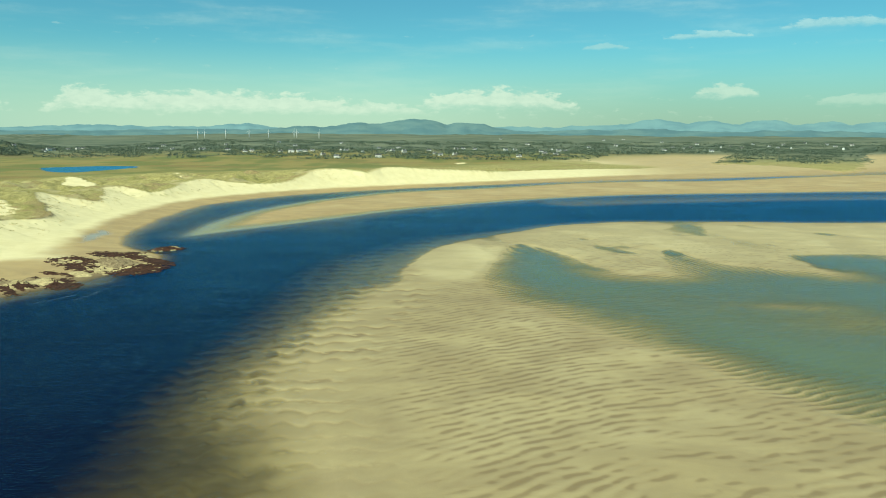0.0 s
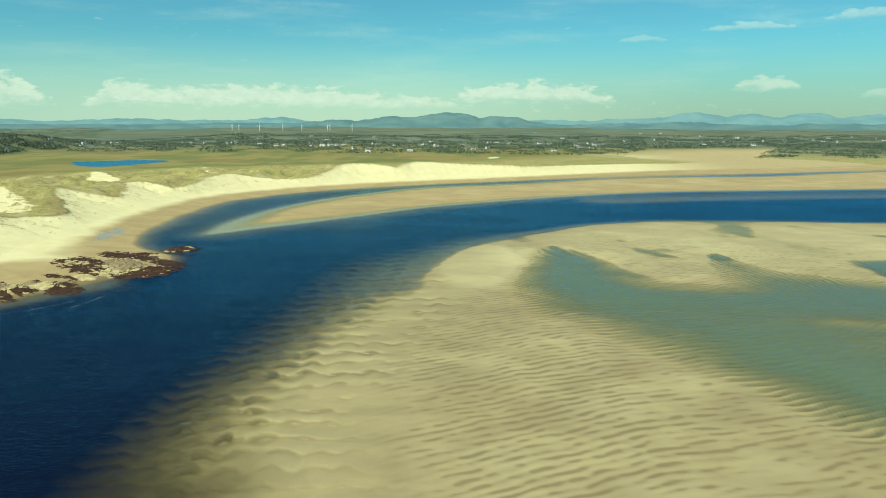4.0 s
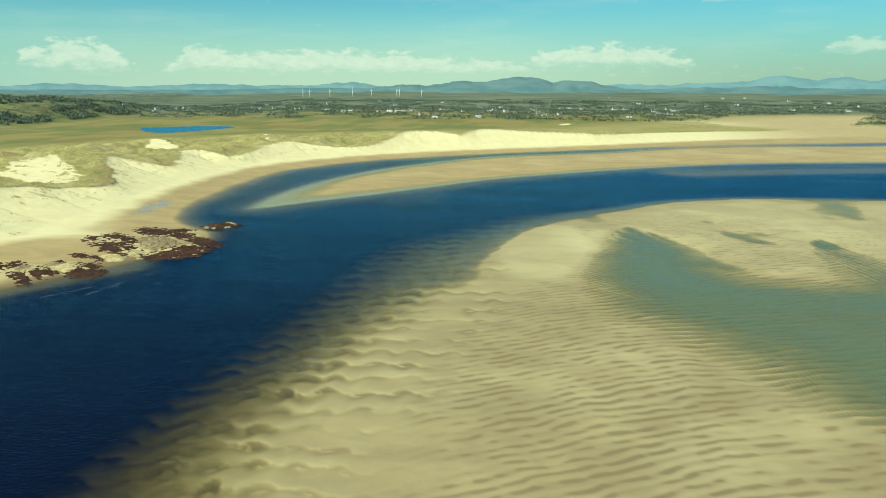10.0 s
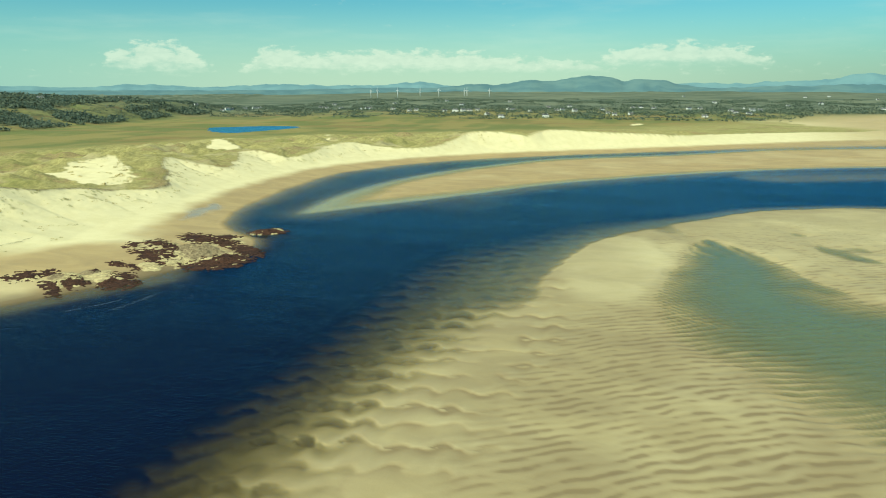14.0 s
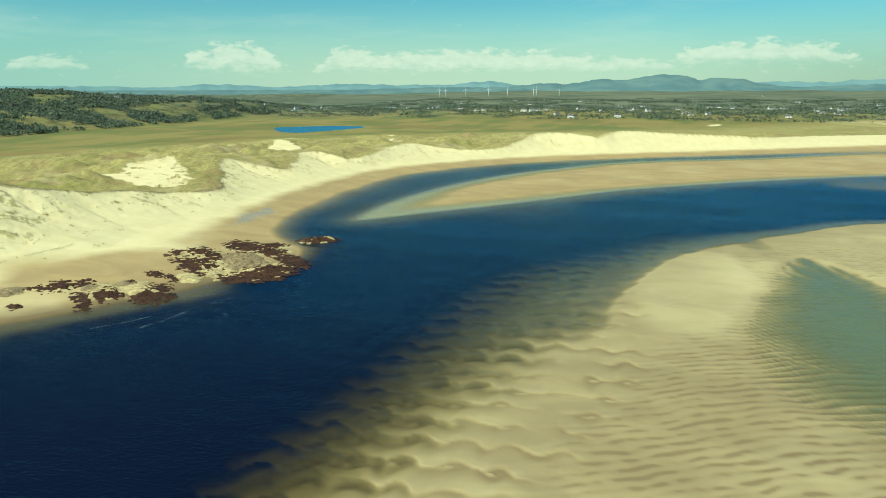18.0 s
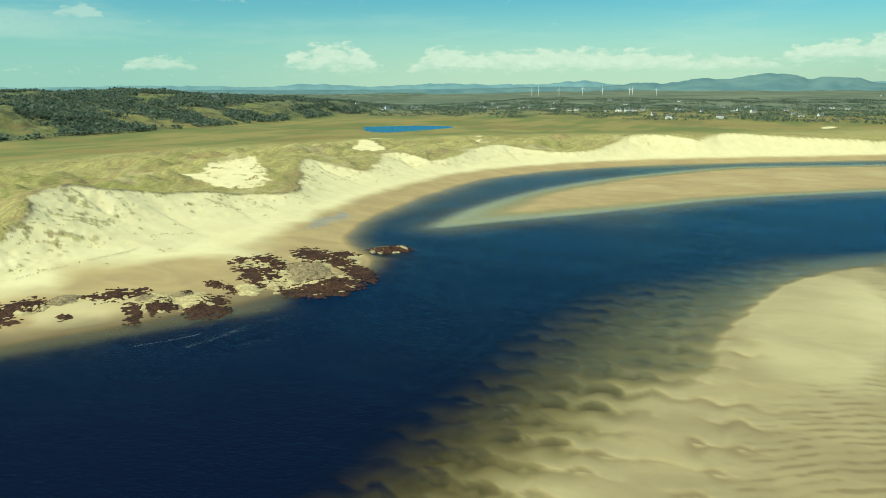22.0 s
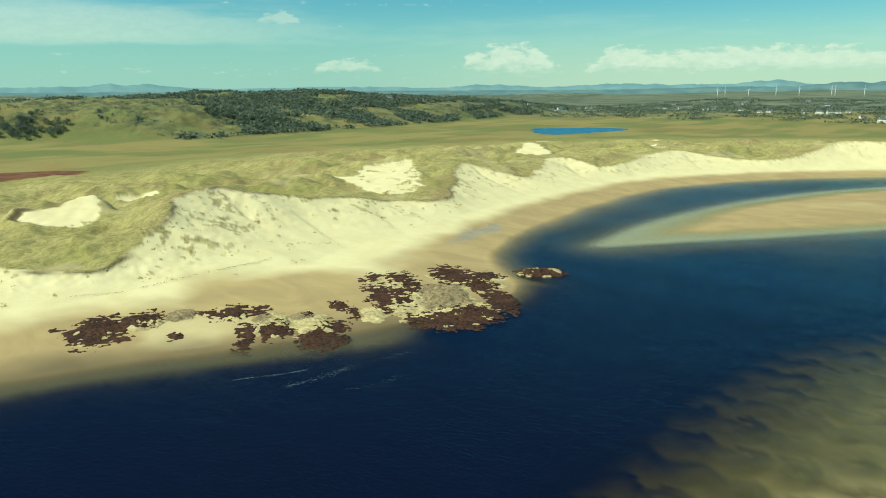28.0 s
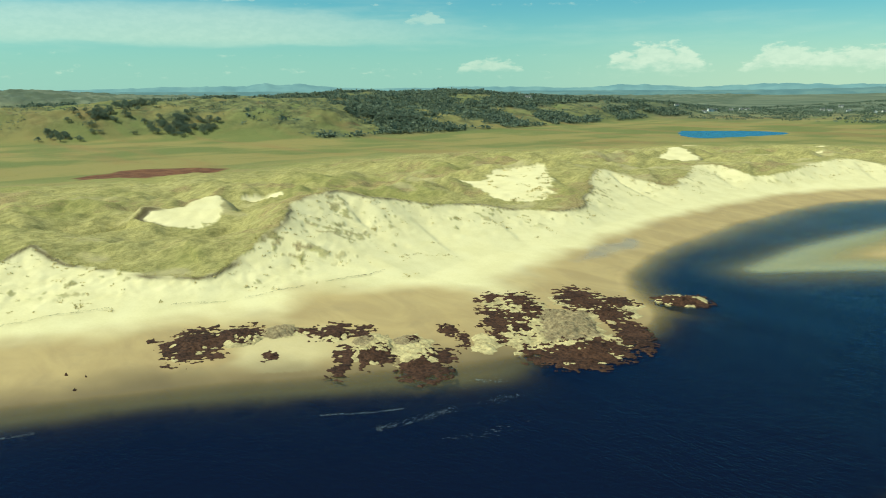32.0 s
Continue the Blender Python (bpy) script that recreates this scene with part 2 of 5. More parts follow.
def line_distance(x, y, pts):
    """Distance to a line, positive on its left, and the third number of the line at the nearest place."""
    best = np.full(x.shape, 1e9, np.float32)
    sign, val = np.ones(x.shape, np.float32), np.zeros(x.shape, np.float32)
    for a, b in zip(pts[:-1], pts[1:]):
        dx, dy = np.float32(b[0] - a[0]), np.float32(b[1] - a[1])
        px, py = x - np.float32(a[0]), y - np.float32(a[1])
        s = np.clip((px * dx + py * dy) / (dx * dx + dy * dy + 1e-9), 0, 1)
        d = (px - s * dx) ** 2 + (py - s * dy) ** 2
        near = d < best
        best = np.where(near, d, best)
        sign = np.where(near, np.where(dx * py - dy * px >= 0, 1, -1), sign)
        if len(a) > 2:
            val = np.where(near, a[2] + s * (b[2] - a[2]), val)
    return np.sqrt(best) * sign, val


def area_distance(x, y, pts, n=3):
    """Distance to the edge of an area, positive inside."""
    p = smooth_line(list(pts) + [pts[0]], n)
    d = np.abs(line_distance(x, y, p)[0])
    inside = np.zeros(x.shape, bool)
    for a, b in zip(p[:-1], p[1:]):
        if a[1] != b[1]:
            inside ^= ((a[1] > y) != (b[1] > y)) & (x < (b[0] - a[0]) * (y - a[1]) / (b[1] - a[1]) + a[0])
    return np.where(inside, d, -d)


PERM = np.random.RandomState(7).permutation(512)
GRAD = np.stack([np.cos(np.arange(512) * 2.399), np.sin(np.arange(512) * 2.399)], -1).astype(np.float32)


def noise2(x, y, seed=0):
    xi, yi = np.floor(x).astype(np.int32), np.floor(y).astype(np.int32)
    fx, fy = (x - xi).astype(np.float32), (y - yi).astype(np.float32)

    def corner(i, j):
        h = PERM[(PERM[(xi + i + seed * 17) & 511] + yi + j) & 511]
        g = GRAD[h]
        return g[..., 0] * (fx - i) + g[..., 1] * (fy - j)
    u, v = fx * fx * fx * (fx * (fx * 6 - 15) + 10), fy * fy * fy * (fy * (fy * 6 - 15) + 10)
    a, b = corner(0, 0) * (1 - u) + corner(1, 0) * u, corner(0, 1) * (1 - u) + corner(1, 1) * u
    return (a * (1 - v) + b * v) * 1.5


def fbm(x, y, size, octaves=4, seed=0, gain=0.5):
    out, amp, k = 0, 1.0, 1.0 / size
    for o in range(octaves):
        out = out + amp * noise2(x * k + 13.7 * o, y * k - 7.1 * o, seed + o)
        amp, k = amp * gain, k * 2.03
    return out


def ss(v, lo, hi):
    t = np.clip((v - lo) / (hi - lo), 0, 1)
    return t * t * (3 - 2 * t)


def land(x, y):
    """Heights and covers of the place: z, then grass, wet sand, moor, red marsh, wood, field tone, sand blown over grass."""
    x, y = np.asarray(x, np.float32), np.asarray(y, np.float32)
    r = np.hypot(x, y)
    wob = fbm(x, y, 14, 3, 3)
    d_shore = line_distance(x, y, smooth_line(SHORE))[0]
    d_crest, z_crest = line_distance(x, y, smooth_line(CREST))
    d_shore = d_shore + 1.2 * wob * ss(np.abs(d_shore), 0, 15)
    lumps = fbm(x, y, 9, 4, 21)
    # scalloped, slumping lip of the dunes
    d_crest = d_crest + (1.8 * fbm(x, y, 22, 3, 31) + 0.9 * lumps) * ss(r, 900, 500)
    hum = fbm(x, y, 34, 4, 41)
    # --- beach and dunes ---
    toe = 42 + 10 * ss(y, 160, 240) - 26 * ss(y, 250, 330) - 2 * ss(y, 480, 620) + 60 * ss(x, 120, 300) - 9 * ss(y, 160, 185) * ss(y, 262, 240)
    z_beach = 2.6 * np.clip(d_shore / toe, 0, 1) ** 1.15 + 0.03 * np.clip(d_shore - toe, 0, 30)
    past = np.clip(d_shore - toe, 0, None)
    u = np.where(d_crest < 0, past / (past + np.abs(d_crest) + 0.01), 1.0)
    face = z_beach + np.maximum(z_crest - z_beach, 0) * (0.72 * u + 0.28 * u * u * u)
    rill = fbm(y + 0.25 * x, 0.32 * x, 6.5, 4, 53, 0.6)
    face = face + (0.16 * rill + 0.15 * fbm(x, y, 17, 3, 23) + 0.16 * fbm(x, y, 4, 3, 51, 0.6) + 0.15 * fbm(x, y, 1.9, 2, 57)) * ss(u, 0.1, 0.6) * (1 - ss(u, 0.9, 1.0)) * ss(r, 850, 450)
    back = np.clip(d_crest, 0, None)
    field = ss(y, 1000, 700) * ss(back, 260, 60) * ss(x, 260, 60)
    z_plain = 3.6 + 0.8 * fbm(x, y, 160, 3, 61)
    z_dune = np.minimum(9.8 - 2.0 * ss(y, 450, 650), z_crest + 4) + 4.0 * hum * ss(z_crest, 3, 8)
    z_back = z_crest + (z_dune - z_crest) * ss(back, 1, 24)
    z_back = z_back + (0.42 * lumps + 0.8 * np.abs(fbm(x, y, 26, 3, 43)) * ss(back, 4, 20)) * ss(back, 0, 8) * field
    tuss = 1 - 2.2 * np.abs(fbm(x, y, 4.2, 3, 27))
    z_back = z_back + 0.13 * tuss * ss(back, 0, 3) * ss(r, 560, 420)
    z_land = z_plain + (z_back - z_plain) * field * ss(z_crest, 1.5, 6)
    z_land = np.where((z_crest < 6), z_land + (np.minimum(z_crest, 6) - z_land) * (1 - ss(back, 0, 60)) * (1 - ss(z_crest, 3, 6)), z_land)
    z_inland = np.where(d_crest < 0, face, z_land)
    # --- hills ---
    d_hill = line_distance(x, y, smooth_line(HILL_TOE))[0]
    crag = fbm(x, y, 210, 5, 71, 0.55)
    rise = np.clip(d_hill, 0, None)
    z_hill = np.zeros_like(x)
    for ridge, broad in RIDGES:
        d_ridge, z_ridge = line_distance(x, y, smooth_line(ridge))
        z_hill = np.maximum(z_hill, (z_ridge - 5) * np.exp(-(np.abs(d_ridge) / broad) ** 2.2))
    z_hill = z_hill + (1 - np.exp(-rise / 60)) * (2.6 * fbm(x, y, 95, 4, 81) + 3.0 * fbm(x, y, 38, 4, 83, 0.6) + 1.3 * fbm(x, y, 15, 3, 85) + 2.0) + 4 * ss(rise, 250, 900)
    z_far = (9 * ss(y, 950, 1500) + 7 * ss(r, 1800, 2800) + 6 * fbm(x, y, 420, 5, 91) * ss(y, 1100, 1900) + 10 * ss(r, 2800, 4600)) * (1 - 0.6 * ss(rise, 200, 600))
    z_far = z_far * (1 - 0.6 * ss(np.degrees(np.arctan2(x, y)), -10, -26))
    z_inland = z_inland + np.maximum(z_hill, 0) * ss(rise, 0, 90) + np.maximum(z_far, -2) * ss(d_crest, 40, 300)
    # --- blowouts: bowls of bare sand ---
    # a sand peak behind the near hollow
    z_inland = z_inland + 3.2 * np.exp(-((x + 261) ** 2 + (y - 256) ** 2) / 90) + 4.6 * np.exp(-((x + 272) ** 2 + (y - 418) ** 2) / 900) + 3.0 * np.exp(-((x + 290) ** 2 + (y - 572) ** 2) / 300)
    bare, scarps, tuss_noise = np.zeros_like(x), [], fbm(x, y, 5, 3, 181)
    for edge, (fx, fy), (ux, uy), run, z0, z1, lip in SLOPES:
        d_edge = area_distance(x, y, edge, 2) + (2.0 - 1.1 * lip) * tuss_noise + 0.8 * wob
        rise_by = np.clip(((x - fx) * ux + (y - fy) * uy) / run, 0, 1)
        z_inland = z_inland + (z0 + (z1 - z0) * (0.7 * rise_by + 0.3 * rise_by * rise_by) + 0.4 * lumps - z_inland) * ss(d_edge, -7, 1)
        west_end = lip * ss(y + 0.4 * x, 134, 127)
        z_inland = z_inland + 1.5 * west_end * np.exp(-((d_edge + 2.2) / 1.6) ** 2)
        scarps.append(west_end * ss(d_edge, -2.0, -1.0) * ss(d_edge, 2.0, 0.8))
        bare = np.maximum(bare, ss(d_edge, -0.5, 0.5))
    for cx, cy, a, b, turn, deep in BLOWOUTS:
        c, s = math.cos(radians(turn)), math.sin(radians(turn))
        px, py = (x - cx) * c + (y - cy) * s, -(x - cx) * s + (y - cy) * c
        q = np.hypot(px / a, py / b) + 0.22 * wob + 0.10 * lumps
        bowl = ss(q, 1.08, 0.80)
        z_inland = z_inland - deep * bowl
        scarps.append(np.exp(-((q - 1.0) / 0.13) ** 2) * ss(0.8 * px / a + 0.6 * py / b, 0.45, 0.85) * (deep > 2))
        bare = np.maximum(bare, ss(q, 1.06, 0.98))
    # --- bed of the water, bars and pools ---
    out = np.clip(-d_shore, 0, None)
    wide = 13 - 3.8 * ss(y, 235, 205) - 7.5 * ss(y, 236, 252) * ss(y, 300, 288) - 3 * ss(y, 290, 320) * ss(y, 520, 420)
    bed = -3.6 * (1 - np.exp(-(out / wide) ** 1.4)) * (1 - 0.45 * ss(y, 320, 390) * ss(x, -10, -70)) - 0.3 * fbm(x, y, 40, 3, 101)
    bed = bed * (1 - (0.62 + 0.32 * ss(x, 20, 140)) * ss(y - 0.5 * np.clip(x, 0, 400), 560, 680))
    d_bar = area_distance(x, y, BAR) + 0.9 * wob * ss(r, 600, 300)
    inside, off = np.clip(d_bar, 0, None), np.clip(-d_bar, 0, None)
    d_deep = line_distance(x, y, smooth_line(DEEP))[0]
    sink = off / (off + np.clip(-d_deep, 0.0, None) + 0.01)            # 0 at the water's edge, 1 where the bed is lost to sight
    z_bar = np.where(d_bar < 0, -(2.8 - 0.4 * ss(y, 190, 260)) * sink ** (1.4 - 0.35 * ss(y, 250, 300) + 0.38 * ss(y, 185, 150) - 0.5 * ss(y, 124, 104)) - 0.15 * np.clip(d_deep, 0, 40) - 0.02, 0.42 * (1 - np.exp(-inside / 9)))
    # smooth dome of sand at the tip of the bar, with a sharp western edge
    dome = ss(np.hypot((x - 4) / 17, (y - 284) / 48) + 0.15 * wob, 1.1, 0.75)
    z_bar = z_bar - 0.38 * ss(off, 0, 2.5) * ss(y, 225, 245) * ss(sink, 0.9, 0.4)
    z_bar = z_bar + (0.22 * dome + 0.12 * np.exp(-((x - 60) / 45) ** 2 - ((y - 375) / 40) ** 2)) * (d_bar > 0)
    d_pool = area_distance(x, y, POOL) + 2.2 * fbm(x, y, 20, 3, 151) * ss(r, 60, 160)
    # ripple marks: long low waves, and steeper lobes towards the channel
    warp = 3.4 * fbm(x, y, 44, 2, 111) + 1.5 * fbm(x, y, 8, 2, 121)
    flow = y - np.clip(x, 0, 120) ** 2 / 700
    # long ripples over the flat of the bar, breaking up into short hollows away from the channel
    ph = (flow - 0.55 * x + 0.3 * np.clip(x - 30, 0, 60) + 0.6 * warp) / 2.75
    w = ph - np.floor(ph)
    saw = np.where(w < 0.38, ss(w, 0, 0.38), 1 - ss(w, 0.38, 1.0))
    wave_of = np.cos(6.2832 * ph)
    broken = ss(x + 0.25 * y, 60, 95)
    patch = ss(fbm(x, y, 30, 2, 131) + (1.0 + 0.5 * broken) * fbm(x * 0.8, y * 2.0, 7, 2, 127) - 0.25 * broken, -1.05, 0.1)
    bank_zone = ss(d_bar, 22, 9) * ss(y, 290, 250)
    where = ss(d_bar, 2, 14) * (1 - 0.9 * dome) * (1 - 0.6 * bank_zone) * ss(r, 480, 300) * ss(y, -15, 25)
    at_pool = ss(d_pool, -10, -2) * ss(d_pool, 30, 8) * ss(x, 72, 50)
    z_bar = z_bar + (0.055 + 0.11 * at_pool) * (saw - 0.5) * np.maximum(patch, at_pool) * np.maximum(where, 0.8 * at_pool)
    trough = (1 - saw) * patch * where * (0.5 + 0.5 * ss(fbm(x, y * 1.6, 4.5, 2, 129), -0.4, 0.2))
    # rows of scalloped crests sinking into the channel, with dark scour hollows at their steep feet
    far_up = np.clip(flow - 0.05 * x + 0.6 * warp + 0.7 * fbm(x, y, 7, 2, 137) - 120, -100, 300)
    ph = np.log(1 + np.clip(far_up, -60, None) * 0.022 / 5.6) / 0.022
    row = np.floor(ph)
    lob = (x + 1.3 * fbm(x, y, 9, 2, 138)) / (6.0 + 0.08 * np.clip(row, 0, 40)) + 7.3 * np.sin(row * 12.9898)
    ph = ph + 0.15 * np.cos(6.2832 * lob)
    w = ph - row
    w = w - np.floor(w)
    saw = np.where(w < 0.16, ss(w, 0, 0.16), 1 - ss(w, 0.16, 1.08))
    lobes = ss(fbm(x, y, 12, 2, 136), -0.75, 0.15)
    belt = ss(d_bar, 15 + 9 * ss(y, 250, 225) * ss(y, 140, 170), 2 + 8 * ss(y, 250, 225) * ss(y, 140, 170)) * ss(d_deep, 6, -4) * ss(y, 350, 315) * (0.35 + 0.65 * ss(y, 95, 150)) * (1 - dome * (d_bar > 0))
    z_bar = z_bar + (0.21 + 0.55 * ss(sink, 0.0, 0.45)) * (saw - 0.6) * lobes * belt
    # lit crests: a paler tone, put in by lowering wet
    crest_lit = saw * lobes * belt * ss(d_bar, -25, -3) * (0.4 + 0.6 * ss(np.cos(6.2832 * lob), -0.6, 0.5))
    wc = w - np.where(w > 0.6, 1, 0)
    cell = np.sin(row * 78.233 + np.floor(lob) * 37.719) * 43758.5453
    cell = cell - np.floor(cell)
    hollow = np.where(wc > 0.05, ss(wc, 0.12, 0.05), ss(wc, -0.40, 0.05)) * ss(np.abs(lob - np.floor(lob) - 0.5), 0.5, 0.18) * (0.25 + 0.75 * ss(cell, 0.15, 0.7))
    # hollows painted dark in the sand colour, as deeper water in them looks
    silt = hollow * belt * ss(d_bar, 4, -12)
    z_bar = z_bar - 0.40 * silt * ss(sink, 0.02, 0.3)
    # the dimming towards deep water is put into the bed colour too
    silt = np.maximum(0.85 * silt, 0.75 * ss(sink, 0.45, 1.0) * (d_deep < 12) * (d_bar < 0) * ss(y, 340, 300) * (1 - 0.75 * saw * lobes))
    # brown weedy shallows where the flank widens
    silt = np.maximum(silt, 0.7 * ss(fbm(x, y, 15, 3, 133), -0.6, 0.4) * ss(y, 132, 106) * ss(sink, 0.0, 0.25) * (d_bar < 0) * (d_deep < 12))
    # dark lines at the steep feet on the dry side, put into the sand colour
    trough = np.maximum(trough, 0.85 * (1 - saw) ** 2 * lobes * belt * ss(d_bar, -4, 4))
    z_bar = z_bar + 0.08 * fbm(x, y, 30, 3, 141) * ss(d_bar, -20, 5)
    # the pool: a soft slope from the flat, a steeper rim on the far side
    soft_rim = ss(y - 0.35 * (x - 20), 285, 235)
    z_pool = -0.10 - (0.62 + 0.3 * fbm(x, y, 60, 2, 161)) * ss(d_pool, 0, 26 - 14 * (1 - soft_rim)) + 0.35 * np.exp(-((x - 107) ** 2 / 500 + (y - 190) ** 2 / 260)) + 0.30 * np.exp(-((x - 100) ** 2 / 260 + (y - 209) ** 2 / 24))
    z_pool = z_pool + 0.08 * fbm(x * 0.5, y * 2.0, 5, 3, 163) * ss(d_pool, 2, 12) - 0.20 * wave_of * ss(d_pool, 50, 15) * (0.55 + 0.45 * ss(fbm(x, y, 14, 2, 165), -0.3, 0.3))
    z_bar = z_bar + (z_pool - z_bar) * ss(d_pool, -5 * soft_rim - 1.5, 1.5)
    for a, wide, deep in (([(129, 412), (132, 395), (133, 356), (139, 326), (146, 305), (156, 290)], 19, 0.44), ([(22, 348), (26, 334), (32, 322)], 5, 0.4), ([(62, 358), (65, 340), (70, 312), (82, 300)], 5, 0.42),
                          ([(80, 318), (92, 308), (96, 300)], 5, 0.42), ([(160, 395), (180, 372), (215, 340)], 6, 0.4)):
        dl = np.abs(line_distance(x, y, smooth_line(a))[0]) + 3 * wob
        z_bar = z_bar - deep * ss(dl, wide * 1.5, 0)
    z_bar = z_bar - 0.36 * ss(fbm(x, y * 0.7, 40, 4, 147) + 0.2 * lumps, 0.1, 0.6) * ss(y, 235, 275) * ss(x, 30, 60) * ss(d_bar, 4, 18)
    bed = np.maximum(bed, z_bar)
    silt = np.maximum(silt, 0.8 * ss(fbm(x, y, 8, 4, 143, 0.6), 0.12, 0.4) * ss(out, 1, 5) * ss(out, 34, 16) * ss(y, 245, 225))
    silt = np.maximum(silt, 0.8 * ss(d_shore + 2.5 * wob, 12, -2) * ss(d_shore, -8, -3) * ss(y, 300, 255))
    d_spit = area_distance(x, y, SPIT)
    sp_in = np.clip(d_spit, 0, None)
    z_spit = np.where(d_spit < 0, -0.4 + d_spit * 0.10, -0.4 + 0.9 * (1 - np.exp(-sp_in / 17))) - 0.25 * ss(y, 470, 350) + 0.08 * fbm(x, y, 40, 3, 171)
    bed = np.maximum(bed, z_spit)
    shoal = np.abs(line_distance(x, y, smooth_line([(90, 520), (170, 548), (300, 578), (480, 600)]))[0])
    bed = np.maximum(bed, -1.0 - 3.0 * ss(shoal, 12, 40))
    z = np.where(d_shore > 0, z_inland, np.minimum(bed, 2))
    z = np.where((d_shore > 0) | (bed > 0), z, np.minimum(z, -0.0) )
    cloudy = np.maximum(ss(d_pool, -8, 2), ss(y, 240, 300) * ss(x, 10, 30)) * (d_bar > 0)
    cloudy = np.maximum(cloudy, 0.42 * ss(y, 170, 250) * ss(sink, 0.95, 0.3) * (d_bar < 0) * (d_deep < 0))
    milky = np.maximum(ss(d_spit, -10, 1), 0.5 * ss(d_bar, -16, -6) * ss(y, 300, 360)) * (d_shore < 0)
    milky = np.maximum(milky, 0.3 * ss(out, 24, 2) * ss(y, 262, 230) * (d_shore < 0))
    # --- lake ---
    d_lake = area_distance(x, y, LAKE) + 3 * wob
    z = np.where(d_lake > -60, np.where(d_lake > 0, 2.2 - 0.02 * np.clip(d_lake, 0, 30), np.minimum(z, 2.6 - d_lake * 0.05)), z)
    # --- covers ---
    film = ss(area_distance(x, y, FILM) + 2.2 * wob, -2.0, 3.0)          # a film of water left on the beach
    # bare soil below the lip, with the shadow under it put into the colour
    soil = np.exp(-((d_crest + 0.45) / 0.8) ** 2) * ss(fbm(x, y, 16, 2, 271), -0.55, 0.0) * ss(r, 560, 380) * (z_crest > 5)
    soil = np.maximum.reduce([soil] + scarps)
    tuft = fbm(x, y, 3.2, 3, 181)
    grass = ss(d_crest + 0.8 * tuft, -0.6, 0.5) * (1 - bare)
    for cx, cy, a, b, turn in ((-198, 262, 9, 4, 55), (-210, 372, 15, 7, 100), (-213, 271, 7, 3, 150), (-186, 250, 6, 2.5, 50), (-213, 378, 17, 6, 130), (-232, 243, 6, 3, 60)):
        c, s = math.cos(radians(turn)), math.sin(radians(turn))
        q = np.hypot(((x - cx) * c + (y - cy) * s) / a, (-(x - cx) * s + (y - cy) * c) / b)
        grass = np.maximum(grass, 0.75 * ss(tuft * 1.6 + 0.3 * lumps - 0.9 * q, -0.75, -0.35))          # turf slid down the face
    slip = ss(tuft + 0.9 * fbm(x, y, 13, 2, 191), 0.75, 0.9) * ss(u, 0.35, 0.6) * (d_crest < 0)          # tufts left on the sand face
    grass = np.maximum(grass, 0.85 * slip * ss(r, 700, 400))
    d_marsh = area_distance(x, y, SALT_MARSH) + 14 * wob
    z = np.where(d_marsh > -3, np.maximum(z, 1.0 + 0.9 * ss(d_marsh, -3, 3)), z)
    grass = grass * ss(z_crest, 1.9, 2.6) + (1 - ss(z_crest, 1.9, 2.6)) * ss(d_crest, 120, 240)
    grass = np.maximum(grass, ss(d_marsh, -1, 2))
    d_end = area_distance(x, y, DUNE_END) + 8 * wob
    z = np.where(d_end > -12, np.maximum(z, 1.6 + 1.4 * ss(d_end, -12, 12)), z)
    grass = np.maximum(grass, 0.85 * ss(d_end, -3, 6))
    blown = ss(fbm(x, y, 30, 4, 201), 0.28, 0.6) * ss(back, 150, 20) * field
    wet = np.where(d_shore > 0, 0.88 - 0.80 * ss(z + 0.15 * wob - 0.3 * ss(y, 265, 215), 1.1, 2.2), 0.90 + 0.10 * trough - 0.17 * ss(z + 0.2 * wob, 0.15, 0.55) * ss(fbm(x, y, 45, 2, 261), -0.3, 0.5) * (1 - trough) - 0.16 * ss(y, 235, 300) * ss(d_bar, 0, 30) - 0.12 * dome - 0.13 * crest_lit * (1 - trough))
    trough = np.maximum(trough, 0.95 * ss(z + 0.1 * wob, 1.3, -0.3) * (d_shore > -20) * ss(y, 300, 240))
    damp_patch = np.maximum(ss(area_distance(x, y, DAMP) + 7 * fbm(x, y * 0.8, 26, 3, 281), -8, 7), 0)
    wet = np.maximum(wet - 0.36 * ss(np.hypot((x + 143) / 13, (y - 214) / 15) + 0.4 * wob, 1.1, 0.5) * (d_shore > 3), 0.86 * damp_patch * (d_shore > 0))
    ochre = np.maximum(ss(d_shore, -16, -6), ss(d_spit, -2, 10))
    wet = np.maximum(wet, 0.75 * ss(x, 120, 320) * (d_shore > 0))
    d_red = area_distance(x, y, RED_MARSH) + 4 * wob
    red = ss(d_red, -2, 3)
    moor = ss(rise, 5, 70) * (0.4 + 0.6 * ss(crag + fbm(x, y, 50, 4, 211), -0.35, 0.4)) + ss(r, 1500, 2600) * 0.6
    bearing = np.degrees(np.arctan2(x + 24, y - 147))
    thick = 0.24 * ss(bearing, -60, -54) * ss(bearing, -36, -41) + 0.30 * np.exp(-((bearing + 52.5) / 2.5) ** 2) * ss(rise, 140, 90) - 0.75 * ss(bearing, -56, -61) * ss(rise, 480, 300)
    wood = ss(fbm(x, y, 110, 4, 221) + 0.3 * fbm(x, y, 28, 3, 231) + thick, 0.02, 0.12) * ss(rise, 6, 40)
    tone = fbm(x, y, 90, 4, 241) + 0.6 * fbm(x, y * 0.25, 30, 3, 251)
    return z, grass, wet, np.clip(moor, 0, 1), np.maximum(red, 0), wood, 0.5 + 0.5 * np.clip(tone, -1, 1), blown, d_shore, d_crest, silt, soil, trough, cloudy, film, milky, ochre
